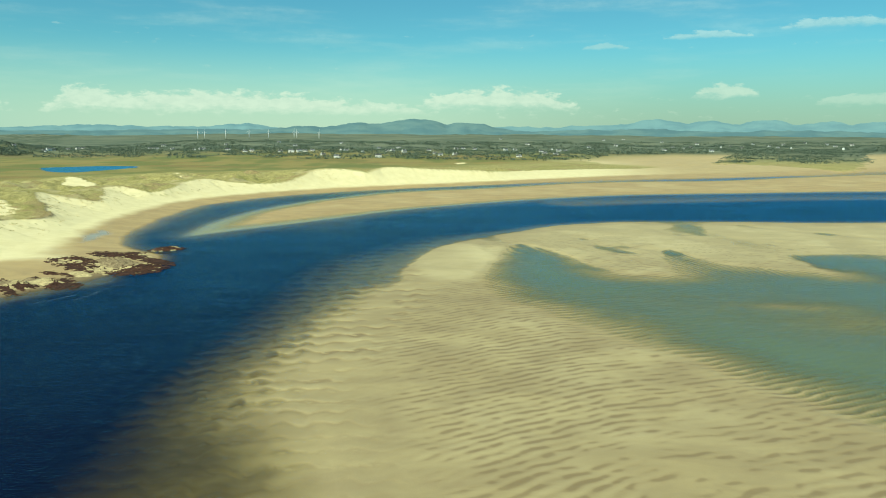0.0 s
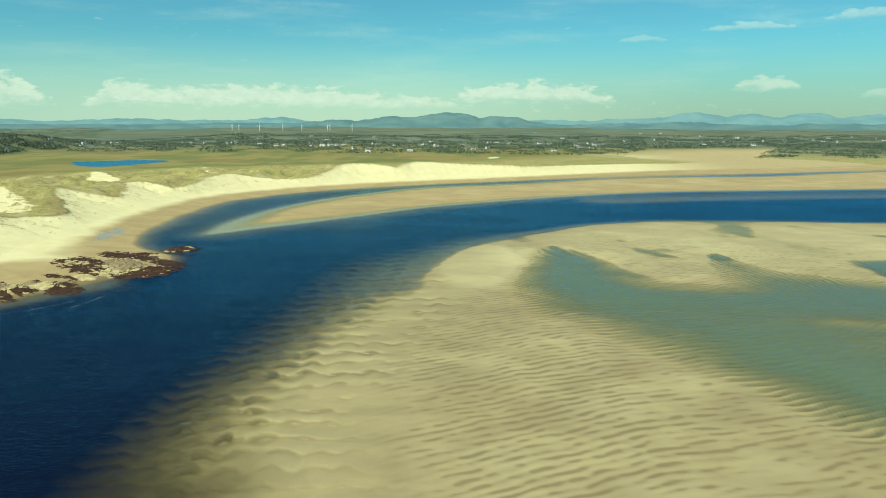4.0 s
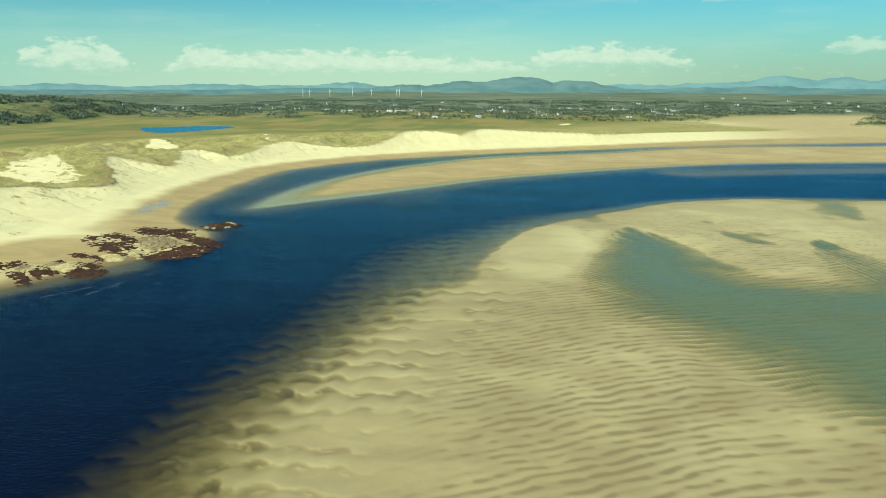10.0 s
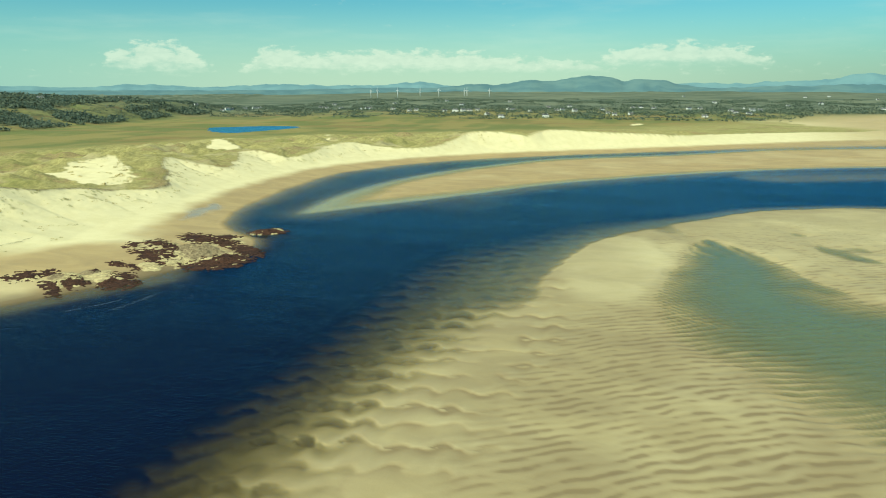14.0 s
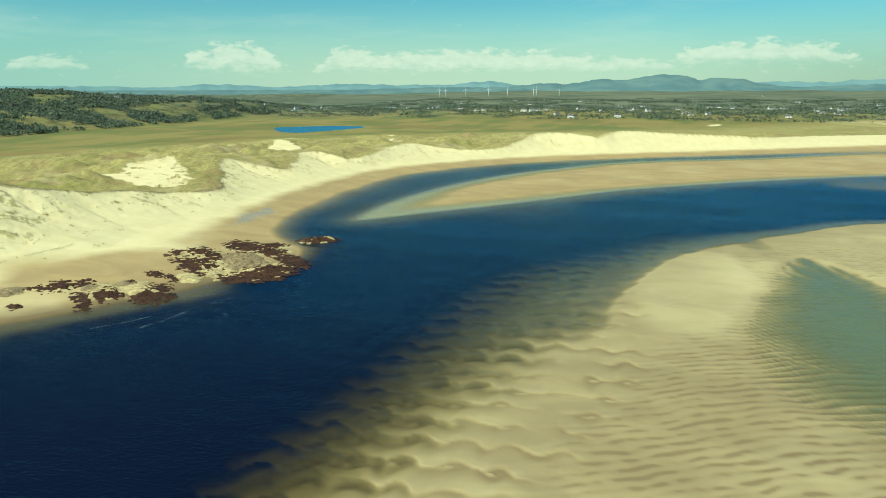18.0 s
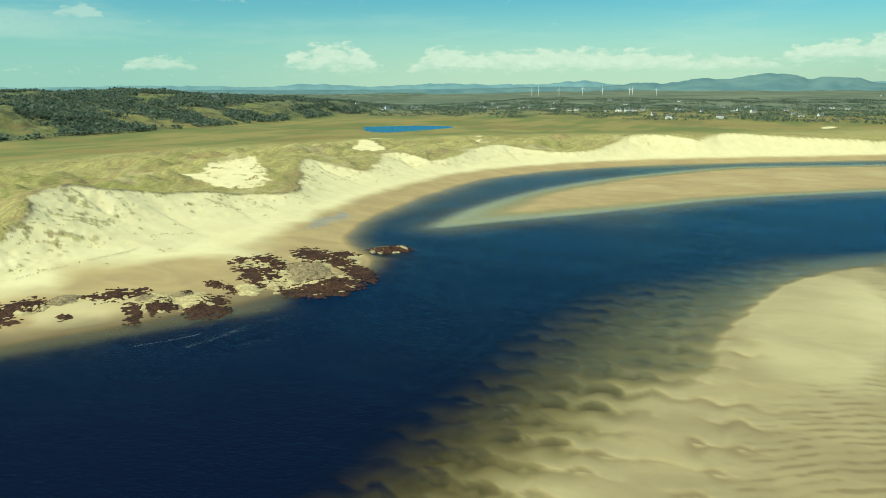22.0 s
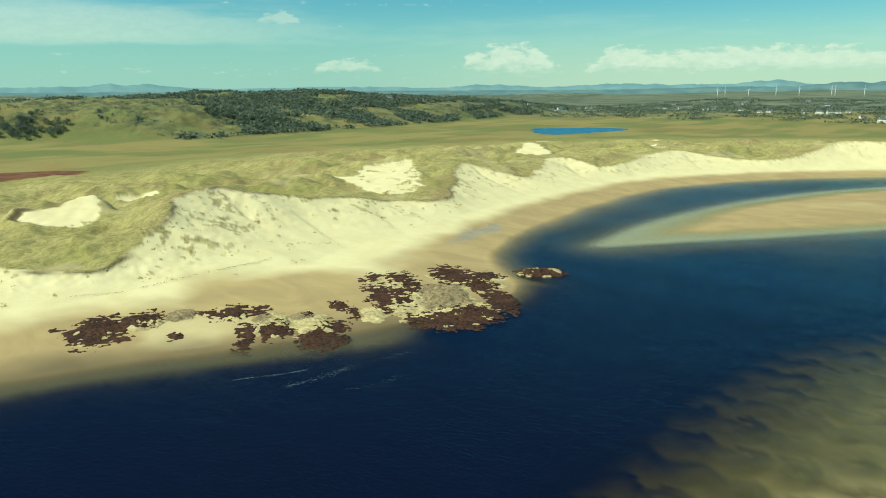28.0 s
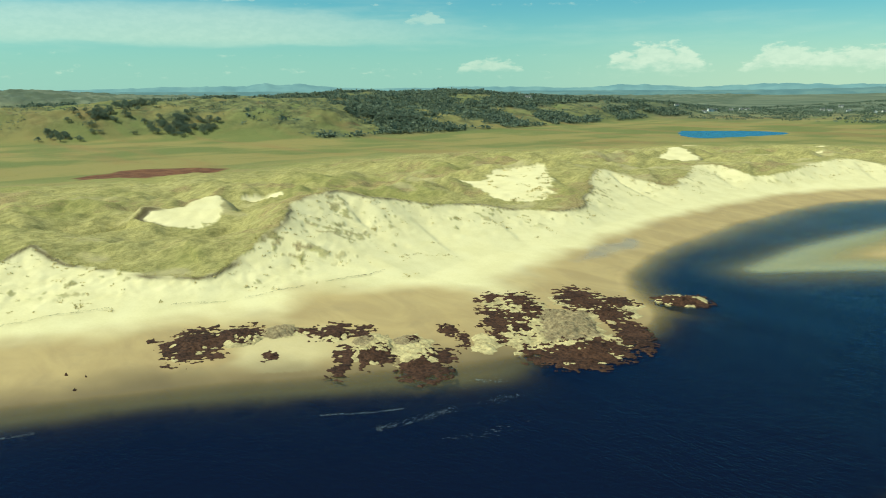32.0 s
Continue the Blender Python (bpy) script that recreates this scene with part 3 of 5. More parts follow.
# ---- end of plan ----

# ---- materials ----
def material(name):
    mat = bpy.data.materials.new(name)
    mat.use_nodes = True
    tools = nodes_of(mat.node_tree)
    out = tools[0]("ShaderNodeOutputMaterial")
    return mat, tools, out


def place_vec(node):
    return node("ShaderNodeNewGeometry").outputs["Position"]


def bsdf_of(node, put, out, colour, rough=0.9, spec=0.3, normal=None):
    b = node("ShaderNodeBsdfPrincipled")
    put(b.inputs["Base Color"], colour), put(b.inputs["Roughness"], rough), put(b.inputs["Specular IOR Level"], spec)
    if normal is not None:
        put(b.inputs["Normal"], normal)
    put(out.inputs[0], b.outputs[0])
    return b


def bump_of(node, put, height, strength, distance):
    n = node("ShaderNodeBump")
    put(n.inputs["Strength"], strength), put(n.inputs["Distance"], distance), put(n.inputs["Height"], height)
    return n.outputs[0]


def plain_material(name, a, b, scale, rough=0.85, spec=0.25, bump=0.0, obj=False):
    """A surface whose colour wanders between two tones at two scales."""
    mat, (node, put, m, mix, noise_of, step, attr, stretch), out = material(name)
    p = place_vec(node)
    f = m("MULTIPLY_ADD", noise_of(p, scale, 5.0), 0.65, m("MULTIPLY", noise_of(p, scale * 0.13, 3.0), 0.35))
    if obj:
        f = m("ADD", m("MULTIPLY", f, 0.7), m("MULTIPLY", node("ShaderNodeObjectInfo").outputs["Random"], 0.3))
    nrm = bump_of(node, put, noise_of(p, scale * 2.5, 6.0), 0.7, bump) if bump else None
    bsdf_of(node, put, out, mix(step(f, 0.32, 0.68), a, b), rough, spec, nrm)
    return mat


def ground_material():
    mat, (node, put, m, mix, noise_of, step, attr, stretch), out = material("sand_and_grass")
    p = place_vec(node)
    one = node("ShaderNodeSeparateColor")
    put(one.inputs[0], attr("cover").outputs["Color"])
    grass, wet, moor = one.outputs[0], one.outputs[1], one.outputs[2]
    two = node("ShaderNodeSeparateColor")
    put(two.inputs[0], attr("cover_b").outputs["Color"])
    red, wood, tone = two.outputs[0], two.outputs[1], two.outputs[2]
    blown = attr("blown").outputs["Fac"]
    inland = attr("inland").outputs["Fac"]
    fine, mid, broad = noise_of(p, 1.7, 6.0, 0.65), noise_of(p, 0.16, 4.0), noise_of(p, 0.021, 3.0)
    streak = noise_of(stretch(p, 0.05, 0.09, 0.1), 1.0, 5.0, 0.6, 0.8)
    # sand
    dry = mix(step(m("ADD", m("MULTIPLY", fine, 0.4), m("MULTIPLY", mid, 0.6)), 0.35, 0.65), (0.73, 0.645, 0.37), (0.80, 0.715, 0.435))
    damp = mix(step(streak, 0.35, 0.7), (0.280, 0.213, 0.108), (0.357, 0.279, 0.139))
    damp = mix(attr("ochre").outputs["Fac"], damp, mix(step(streak, 0.35, 0.7), (0.35, 0.235, 0.105), (0.45, 0.315, 0.14)))
    damp = mix(m("MULTIPLY", step(mid, 0.55, 0.75), 0.35), damp, (0.24, 0.165, 0.08))
    sand = mix(wet, dry, damp)
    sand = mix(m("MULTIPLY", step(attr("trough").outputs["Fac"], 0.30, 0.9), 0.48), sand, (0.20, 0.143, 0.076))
    # painted darkening: hollows, sunk flank, weedy patches and the wet shore
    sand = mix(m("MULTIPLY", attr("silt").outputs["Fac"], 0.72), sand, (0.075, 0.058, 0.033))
    # marram, short turf, reeds
    clump = noise_of(stretch(p, 1.0, 0.55, 0.6), 0.55, 8.0, 0.82, 0.4)
    blade = noise_of(stretch(p, 1.0, 1.0, 0.6), 1.5, 6.0, 0.8)
    marram = mix(step(m("ADD", m("MULTIPLY", clump, 0.7), m("MULTIPLY", blade, 0.3)), 0.40, 0.60), (0.235, 0.212, 0.080), (0.46, 0.40, 0.165))
    marram = mix(m("MULTIPLY", step(broad, 0.5, 0.68), 0.5), marram, (0.21, 0.215, 0.06))
    turf = mix(step(tone, 0.25, 0.75), (0.16, 0.178, 0.06), (0.27, 0.228, 0.085))
    turf = mix(m("MULTIPLY", step(noise_of(stretch(p, 0.004, 0.02, 0.01), 1.0, 4.0), 0.5, 0.66), 0.6), turf, (0.27, 0.175, 0.075))
    turf = mix(m("MULTIPLY", step(streak, 0.55, 0.75), 0.35), turf, (0.12, 0.14, 0.04))
    green = mix(inland, marram, turf)
    green = mix(m("MULTIPLY", blown, 0.55), green, (0.50, 0.42, 0.24))
    rust = m("MULTIPLY", m("MULTIPLY", step(noise_of(stretch(p, 1.0, 0.6, 1.0), 0.03, 7.0, 0.75), 0.53, 0.62), 0.75), m("SUBTRACT", 1.0, inland))
    green = mix(rust, green, mix(step(blade, 0.4, 0.6), (0.19, 0.13, 0.065), (0.40, 0.30, 0.15)))
    heath = mix(step(noise_of(p, 0.05, 8.0, 0.78), 0.40, 0.58), (0.082, 0.092, 0.045), (0.195, 0.198, 0.084))
    heath = mix(m("MULTIPLY", step(noise_of(p, 0.02, 5.0, 0.65), 0.56, 0.68), 0.65), heath, (0.20, 0.235, 0.08))
    heath = mix(m("MULTIPLY", step(noise_of(p, 0.031, 7.0, 0.75), 0.54, 0.63), 0.7), heath, (0.19, 0.13, 0.062))
    heath = mix(m("MULTIPLY", step(noise_of(p, 0.066, 7.0, 0.75, 0.4), 0.55, 0.62), 0.75), heath, (0.06, 0.075, 0.04))
    heath = mix(m("MULTIPLY", step(noise_of(p, 0.11, 6.0, 0.7), 0.68, 0.72), 0.8), heath, (0.42, 0.39, 0.29))
    green = mix(moor, green, heath)
    # haze put into the base colour: ground beyond about a kilometre turns grey-green
    remote = attr("remote").outputs["Fac"]
    green = mix(remote, green, mix(step(noise_of(stretch(p, 0.004, 0.012, 0.01), 1.0, 5.0, 0.65), 0.38, 0.62), (0.10, 0.128, 0.09), (0.175, 0.195, 0.13)))
    green = mix(m("MULTIPLY", wood, 0.8), green, (0.085, 0.11, 0.07))
    green = mix(red, green, mix(step(mid, 0.4, 0.6), (0.12, 0.05, 0.03), (0.19, 0.085, 0.045)))
    colour = mix(m("MULTIPLY", attr("soil").outputs["Fac"], 0.9), mix(grass, sand, green), (0.085, 0.062, 0.03))
    height = m("ADD", m("MULTIPLY", clump, m("MULTIPLY", grass, 1.0)), m("MULTIPLY", fine, 0.12))
    film = attr("film").outputs["Fac"]
    rough = mix(m("MULTIPLY", wet, m("SUBTRACT", 1.0, grass)), (0.95, 0.95, 0.95), (0.55, 0.55, 0.55))
    bsdf_of(node, put, out, colour, mix(film, rough, (0.16, 0.16, 0.16)), m("MULTIPLY_ADD", film, 0.4, 0.2), bump_of(node, put, m("MULTIPLY", height, m("SUBTRACT", 1.0, film)), 0.6, 0.5))
    return mat


def water_material(name, deep, wave=0.35):
    mat, (node, put, m, mix, noise_of, step, attr, stretch), out = material(name)
    p = place_vec(node)
    depth, cloudy, milky = attr("depth").outputs["Fac"], attr("cloudy").outputs["Fac"], attr("milky").outputs["Fac"]
    tint = node("ShaderNodeCombineColor")
    for s, k in zip(tint.inputs, (0.29, 0.28, 0.40)):
        put(s, m("EXPONENT", m("MULTIPLY", depth, -k)))
    clear = node("ShaderNodeBsdfTransparent")
    put(clear.inputs[0], tint.outputs[0])
    body = node("ShaderNodeBsdfDiffuse")
    murk = m("SUBTRACT", 1.0, m("EXPONENT", m("MULTIPLY", m("POWER", m("MULTIPLY", depth, 0.46), 1.6), -1.0)))
    put(body.inputs[0], mix(step(depth, 1.0, 2.9), mix(milky, mix(cloudy, (0.066, 0.054, 0.034), (0.15, 0.20, 0.11)), (0.38, 0.37, 0.20)), deep))
    murk = m("MAXIMUM", murk, m("MULTIPLY", m("MAXIMUM", cloudy, milky), m("SUBTRACT", 1.0, m("EXPONENT", m("MULTIPLY", depth, m("MULTIPLY_ADD", milky, -1.3, -1.6))))))
    under = node("ShaderNodeMixShader")
    put(under.inputs[0], murk), put(under.inputs[1], clear.outputs[0]), put(under.inputs[2], body.outputs[0])
    chop = m("ADD", noise_of(stretch(p, 0.8, 2.1, 1.0), 1.0, 3.0, 0.55, 0.3), m("MULTIPLY", noise_of(stretch(p, 0.1, 0.25, 1.0), 1.0, 3.0), 1.2))
    normal = bump_of(node, put, chop, wave * 1.3, 0.4)
    gloss = node("ShaderNodeBsdfGlossy")
    put(gloss.inputs["Roughness"], 0.2), put(gloss.inputs["Color"], (0.19, 0.56, 0.93)), put(gloss.inputs["Normal"], normal)
    fres = node("ShaderNodeFresnel")
    put(fres.inputs["Normal"], bump_of(node, put, chop, wave * 1.15, 0.4))
    put(fres.inputs["IOR"], 1.25)
    top = node("ShaderNodeMixShader")
    put(top.inputs[0], m("MULTIPLY", m("MULTIPLY", m("POWER", fres.outputs[0], 1.3), step(noise_of(stretch(p, 0.012, 0.04, 1.0), 1.0, 5.0, 0.65, 0.5), 0.3, 0.7, 0.72, 1.0)), step(depth, 0.0, 0.7, 0.05, 1.0))), put(top.inputs[1], under.outputs[0]), put(top.inputs[2], gloss.outputs[0])
    put(out.inputs[0], top.outputs[0])
    return mat


def haze_material(name, a, b, glow):
    """Far hills turned blue by the air between: haze put into colour and glow."""
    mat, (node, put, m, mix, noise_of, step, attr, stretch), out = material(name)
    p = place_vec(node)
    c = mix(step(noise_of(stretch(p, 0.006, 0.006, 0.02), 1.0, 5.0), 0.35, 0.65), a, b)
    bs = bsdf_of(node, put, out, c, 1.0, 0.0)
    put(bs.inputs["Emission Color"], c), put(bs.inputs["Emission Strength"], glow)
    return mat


GROUND, SEA = ground_material(), water_material("sea_water", (0.0033, 0.0068, 0.0235))
LAKE_WATER = water_material("lake_water", (0.05, 0.17, 0.20), 0.2)


# ---- ground: one sheet from underfoot to the horizon ----
def float_attr(mesh, name, values):
    mesh.attributes.new(name, "FLOAT", "POINT").data.foreach_set("value", np.ascontiguousarray(values, np.float32).ravel())


def colour_attr(mesh, name, cols):
    data = np.ones((len(cols[0].ravel()), 4), np.float32)
    for k, c in enumerate(cols):
        data[:, k] = c.ravel()
    mesh.attributes.new(name, "FLOAT_COLOR", "POINT").data.foreach_set("color", data.ravel())


def sheet(name, x, y, z, quads, mat, smooth=True):
    mesh = bpy.data.meshes.new(name)
    co = np.stack([x.ravel(), y.ravel(), z.ravel()], -1).astype(np.float32)
    mesh.vertices.add(len(co))
    mesh.vertices.foreach_set("co", co.ravel())
    mesh.loops.add(quads.size)
    mesh.loops.foreach_set("vertex_index", quads.astype(np.int32).ravel())
    mesh.polygons.add(len(quads))
    mesh.polygons.foreach_set("loop_start", np.arange(len(quads), dtype=np.int32) * 4)
    mesh.update(calc_edges=True)
    mesh.polygons.foreach_set("use_smooth", np.full(len(quads), smooth))
    mesh.materials.append(mat)
    return new(name, mesh)


AZ = np.radians(np.concatenate([np.linspace(-88, 40, 1000), np.linspace(40, 272, 60)[1:-1]]))
RAD = np.concatenate([[0.5], np.arange(3, 84, 0.9), np.arange(84, 230, 0.42), np.arange(230, 300, 0.62), np.geomspace(300, 700, 235), np.geomspace(700, 1150, 130)[1:], np.geomspace(1150, 4950, 140)[1:]])
gx, gy = (RAD[:, None] * np.sin(AZ)).astype(np.float32), (RAD[:, None] * np.cos(AZ)).astype(np.float32)
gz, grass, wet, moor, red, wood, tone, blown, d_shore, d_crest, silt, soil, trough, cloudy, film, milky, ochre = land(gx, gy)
nr, na = gx.shape
index = np.arange(nr * na).reshape(nr, na)
nxt = np.roll(index, -1, axis=1)
quads = np.stack([index[:-1], index[1:], nxt[1:], nxt[:-1]], -1).reshape(-1, 4)[:, ::-1]
ground = sheet("ground", gx, gy, gz, quads, GROUND)
colour_attr(ground.data, "cover", (grass, wet, moor))
colour_attr(ground.data, "cover_b", (red, wood, tone))
float_attr(ground.data, "blown", blown)
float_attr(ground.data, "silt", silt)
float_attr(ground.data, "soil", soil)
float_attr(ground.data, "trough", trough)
float_attr(ground.data, "film", film)
float_attr(ground.data, "ochre", ochre)
float_attr(ground.data, "remote", ss(np.hypot(gx, gy), 1150, 1700))
float_attr(ground.data, "inland", ss(d_crest + 40 * (tone - 0.5), 130, 240))
tagged(ground, "pale beach sand, rippled sandbars, marram dunes and grassy plain", "ground", kind="structure")

# ---- water: the channel, the pools on the bar, and the lake ----
cx, cy, cz = gx[::2, ::2], gy[::2, ::2], gz[::2, ::2]
coarse = np.arange(cx.size).reshape(cx.shape)
after = np.roll(coarse, -1, axis=1)
cells = np.stack([coarse[:-1], coarse[1:], after[1:], after[:-1]], -1).reshape(-1, 4)[:, ::-1]
low = (cz < 0.15) & (cx > -240) & (RAD[::2, None] < 1700)
near = np.maximum.reduce([low[:-1], low[1:], np.roll(low, -1, 1)[:-1], np.roll(low, -1, 1)[1:]]).reshape(-1)
used, inverse = np.unique(cells[near], return_inverse=True)
water = sheet("water", cx.ravel()[used], cy.ravel()[used], np.zeros(len(used)), inverse.reshape(-1, 4), SEA)
float_attr(water.data, "depth", np.clip(-cz.ravel()[used], 0, None))
float_attr(water.data, "cloudy", cloudy[::2, ::2].ravel()[used])
float_attr(water.data, "milky", milky[::2, ::2].ravel()[used])
tagged(water, "deep navy tidal channel turning green over shallow sand", "water", kind="structure")
low = (gx < -330) & (gx > -540) & (gy > 740) & (gy < 1000) & (gz < 3.0)
near = np.maximum.reduce([low[:-1], low[1:], np.roll(low, -1, 1)[:-1], np.roll(low, -1, 1)[1:]]).reshape(-1)
used, inverse = np.unique(quads[near], return_inverse=True)
lake = sheet("lake", gx.ravel()[used], gy.ravel()[used], np.full(len(used), 2.5), inverse.reshape(-1, 4), LAKE_WATER)
float_attr(lake.data, "depth", np.full(len(used), 4.0))
tagged(lake, "small bright blue lake lying in the grassy plain", "lake", kind="structure")


# ---- far mountains ----
def mountains(name, dist, base, peaks, rough, seed, mat, lo=-100, hi=60, label=""):
    """A ridge of hills round part of the horizon: peaks are (degrees from ahead, height, half width in degrees)."""
    a = np.linspace(lo, hi, 700)
    top = np.full(a.shape, float(base))
    for az0, h, w in peaks:
        top = np.maximum(top, base + (h - base) * np.exp(-np.abs((a - az0) / w) ** 1.7))
    top = top + rough * fbm(a * 8, a * 0 + 3.3, 9, 5, seed, 0.55) * np.clip((top - base) / 30 + 0.4, 0, 1.4)
    rows = np.array([0.0, 0.35, 0.6, 0.8, 0.93, 1.0])
    deep = np.array([-420, -300, -190, -100, -35, 0.0])
    t = np.radians(a)
    wave = 60 * fbm(a * 6, a * 0 + 8.1, 7, 3, seed + 9)
    rr = dist + deep[:, None] + wave * (rows[:, None] * (1 - rows[:, None]) * 3)
    zz = -10 + (top + 10) * rows[:, None] + 6 * fbm(a * 20 + rows[:, None] * 30, rows[:, None] * 40 + a * 3, 11, 3, seed + 4) * (rows[:, None] * (1 - rows[:, None]) * 4)
    i = np.arange(rr.size).reshape(rr.shape)
    q = np.stack([i[:-1, :-1], i[:-1, 1:], i[1:, 1:], i[1:, :-1]], -1).reshape(-1, 4)
    return tagged(sheet(name, rr * np.sin(t), rr * np.cos(t), zz, q, mat), label, "mountains", kind="structure")


# haze is painted: blue base colours that also glow a little
FAR_BLUE = haze_material("far_mountain", (0.105, 0.195, 0.225), (0.13, 0.23, 0.25), 0.5)
MID_BLUE = haze_material("near_mountain", (0.08, 0.15, 0.17), (0.11, 0.185, 0.19), 0.4)
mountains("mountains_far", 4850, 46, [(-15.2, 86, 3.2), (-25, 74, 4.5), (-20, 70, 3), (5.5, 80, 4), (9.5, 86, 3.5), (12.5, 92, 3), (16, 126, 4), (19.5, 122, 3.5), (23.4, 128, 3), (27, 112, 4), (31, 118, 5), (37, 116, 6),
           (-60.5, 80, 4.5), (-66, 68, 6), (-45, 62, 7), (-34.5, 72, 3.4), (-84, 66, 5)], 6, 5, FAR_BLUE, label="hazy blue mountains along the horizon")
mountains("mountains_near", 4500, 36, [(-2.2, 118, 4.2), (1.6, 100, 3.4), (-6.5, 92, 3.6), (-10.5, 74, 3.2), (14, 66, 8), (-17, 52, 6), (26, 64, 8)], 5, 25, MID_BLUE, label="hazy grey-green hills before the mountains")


# ---- helpers for things ----
def data_mesh(name, verts, faces, mat, smooth=False):
    mesh = bpy.data.meshes.new(name)
    mesh.from_pydata(np.asarray(verts, float).tolist(), [], [list(map(int, f)) for f in faces])
    mesh.materials.append(mat)
    if smooth:
        mesh.polygons.foreach_set("use_smooth", np.ones(len(mesh.polygons), bool))
    mesh.update()
    return mesh


def part_of(name, mesh, parent, label=""):
    ob = new(name, mesh)
    ob.parent = parent
    return tagged(ob, label) if label else ob


def part(name, bm, mat, parent, label="", smooth=False):
    mesh = bpy.data.meshes.new(name)
    bm.to_mesh(mesh)
    bm.free()
    mesh.materials.append(mat)
    if smooth:
        mesh.polygons.foreach_set("use_smooth", np.ones(len(mesh.polygons), bool))
    return part_of(name, mesh, parent, label)


def box(lo, hi, bevel=0.0):
    bm = bmesh.new()
    bmesh.ops.create_cube(bm, size=1.0)
    for v in bm.verts:
        v.co = Vector([a + (b - a) * (c + 0.5) for a, b, c in zip(lo, hi, v.co)])
    if bevel:
        bmesh.ops.bevel(bm, geom=bm.edges[:], offset=bevel, segments=1, affect="EDGES")
    return bm


def island_material(name, a, b, rough=0.9, spec=0.1, thin=0.0):
    """Foliage: every leaf or clump takes its own tone between two."""
    mat, (node, put, m, mix, noise_of, step, attr, stretch), out = material(name)
    g = node("ShaderNodeNewGeometry")
    f = m("MULTIPLY_ADD", g.outputs["Random Per Island"], 0.7, m("MULTIPLY", noise_of(g.outputs["Position"], 0.08, 3.0), 0.4))
    tone = mix(step(f, 0.1, 1.0), a, b)
    solid = bsdf_of(node, put, out, tone, rough, spec)
    if thin:
        through_leaf, both = node("ShaderNodeBsdfTranslucent"), node("ShaderNodeMixShader")
        put(through_leaf.inputs[0], tone), put(both.inputs[0], thin), put(both.inputs[1], solid.outputs[0]), put(both.inputs[2], through_leaf.outputs[0])
        put(out.inputs[0], both.outputs[0])
    return mat


WEED = plain_material("bladder_wrack", (0.020, 0.011, 0.009), (0.098, 0.048, 0.030), 1.6, 0.75, 0.12, 0.2)
WHITEWASH = plain_material("whitewashed_render", (0.74, 0.74, 0.70), (0.82, 0.82, 0.79), 0.6, 0.9, 0.2, obj=True)
SLATE = plain_material("roof_slate", (0.07, 0.075, 0.08), (0.14, 0.145, 0.15), 1.4, 0.7, 0.3, obj=True)
PANE = plain_material("window_glass", (0.02, 0.025, 0.03), (0.04, 0.045, 0.05), 0.5, 0.1, 0.6)
DOOR_PAINT = plain_material("door_paint", (0.20, 0.05, 0.03), (0.05, 0.10, 0.16), 0.2, 0.5, 0.4, obj=True)
TOWER_PAINT = plain_material("turbine_paint", (0.78, 0.78, 0.77), (0.83, 0.83, 0.82), 0.2, 0.5, 0.4)
BARK = plain_material("bark", (0.07, 0.055, 0.04), (0.14, 0.11, 0.08), 3.0, 0.95, 0.1)
# leaf tones lifted pale and bluish, so the haze of distance is in the colour
LEAVES = island_material("hazed_hill_leaves", (0.125, 0.165, 0.125), (0.20, 0.245, 0.175), thin=0.4)
MARRAM = island_material("marram_blades", (0.40, 0.35, 0.14), (0.54, 0.47, 0.20), thin=0.45)
CLOD = island_material("turf_clod", (0.40, 0.33, 0.14), (0.62, 0.53, 0.26), thin=0.35)
WRACK = plain_material("dried_wrack", (0.04, 0.03, 0.02), (0.10, 0.075, 0.045), 2.0)
FOAM = plain_material("sea_foam", (0.07, 0.11, 0.13), (0.20, 0.24, 0.25), 2.0, 0.8, 0.3)

# ---- rocks on the foreshore, capped with weed ----
TURN = radians(49.65)
ALONG, ACROSS = np.array([math.cos(TURN), math.sin(TURN)]), np.array([-math.sin(TURN), math.cos(TURN)])


def oval(x, y, cx, cy, a, b):
    u, v = (x - cx) * ALONG[0] + (y - cy) * ALONG[1], (x - cx) * ACROSS[0] + (y - cy) * ACROSS[1]
    return np.hypot(u / a, v / b)


def patch_mesh(name, x, y, z, keep, mat, sink, lichen):
    """The kept cells of a grid as one mesh whose rim is drawn down by sink."""
    n, k = x.shape
    idx = np.arange(n * k).reshape(n, k)
    q = np.stack([idx[:-1, :-1], idx[1:, :-1], idx[1:, 1:], idx[:-1, 1:]], -1).reshape(-1, 4)
    cell = (keep[:-1, :-1] & keep[1:, :-1] & keep[1:, 1:] & keep[:-1, 1:]).reshape(-1)
    q = q[cell]
    count = np.bincount(q.ravel(), minlength=n * k)
    z = z.ravel() - sink * ((count > 0) & (count < 4))
    used, inv = np.unique(q, return_inverse=True)
    v = np.stack([x.ravel()[used], y.ravel()[used], z[used]], -1)
    mesh = bpy.data.meshes.new(name)
    mesh.from_pydata(v.tolist(), [], inv.reshape(-1, 4).tolist())
    float_attr(mesh, "lichen", lichen.ravel()[used])
    mesh.polygons.foreach_set("use_smooth", np.ones(len(mesh.polygons), bool))
    mesh.materials.append(mat)
    return mesh


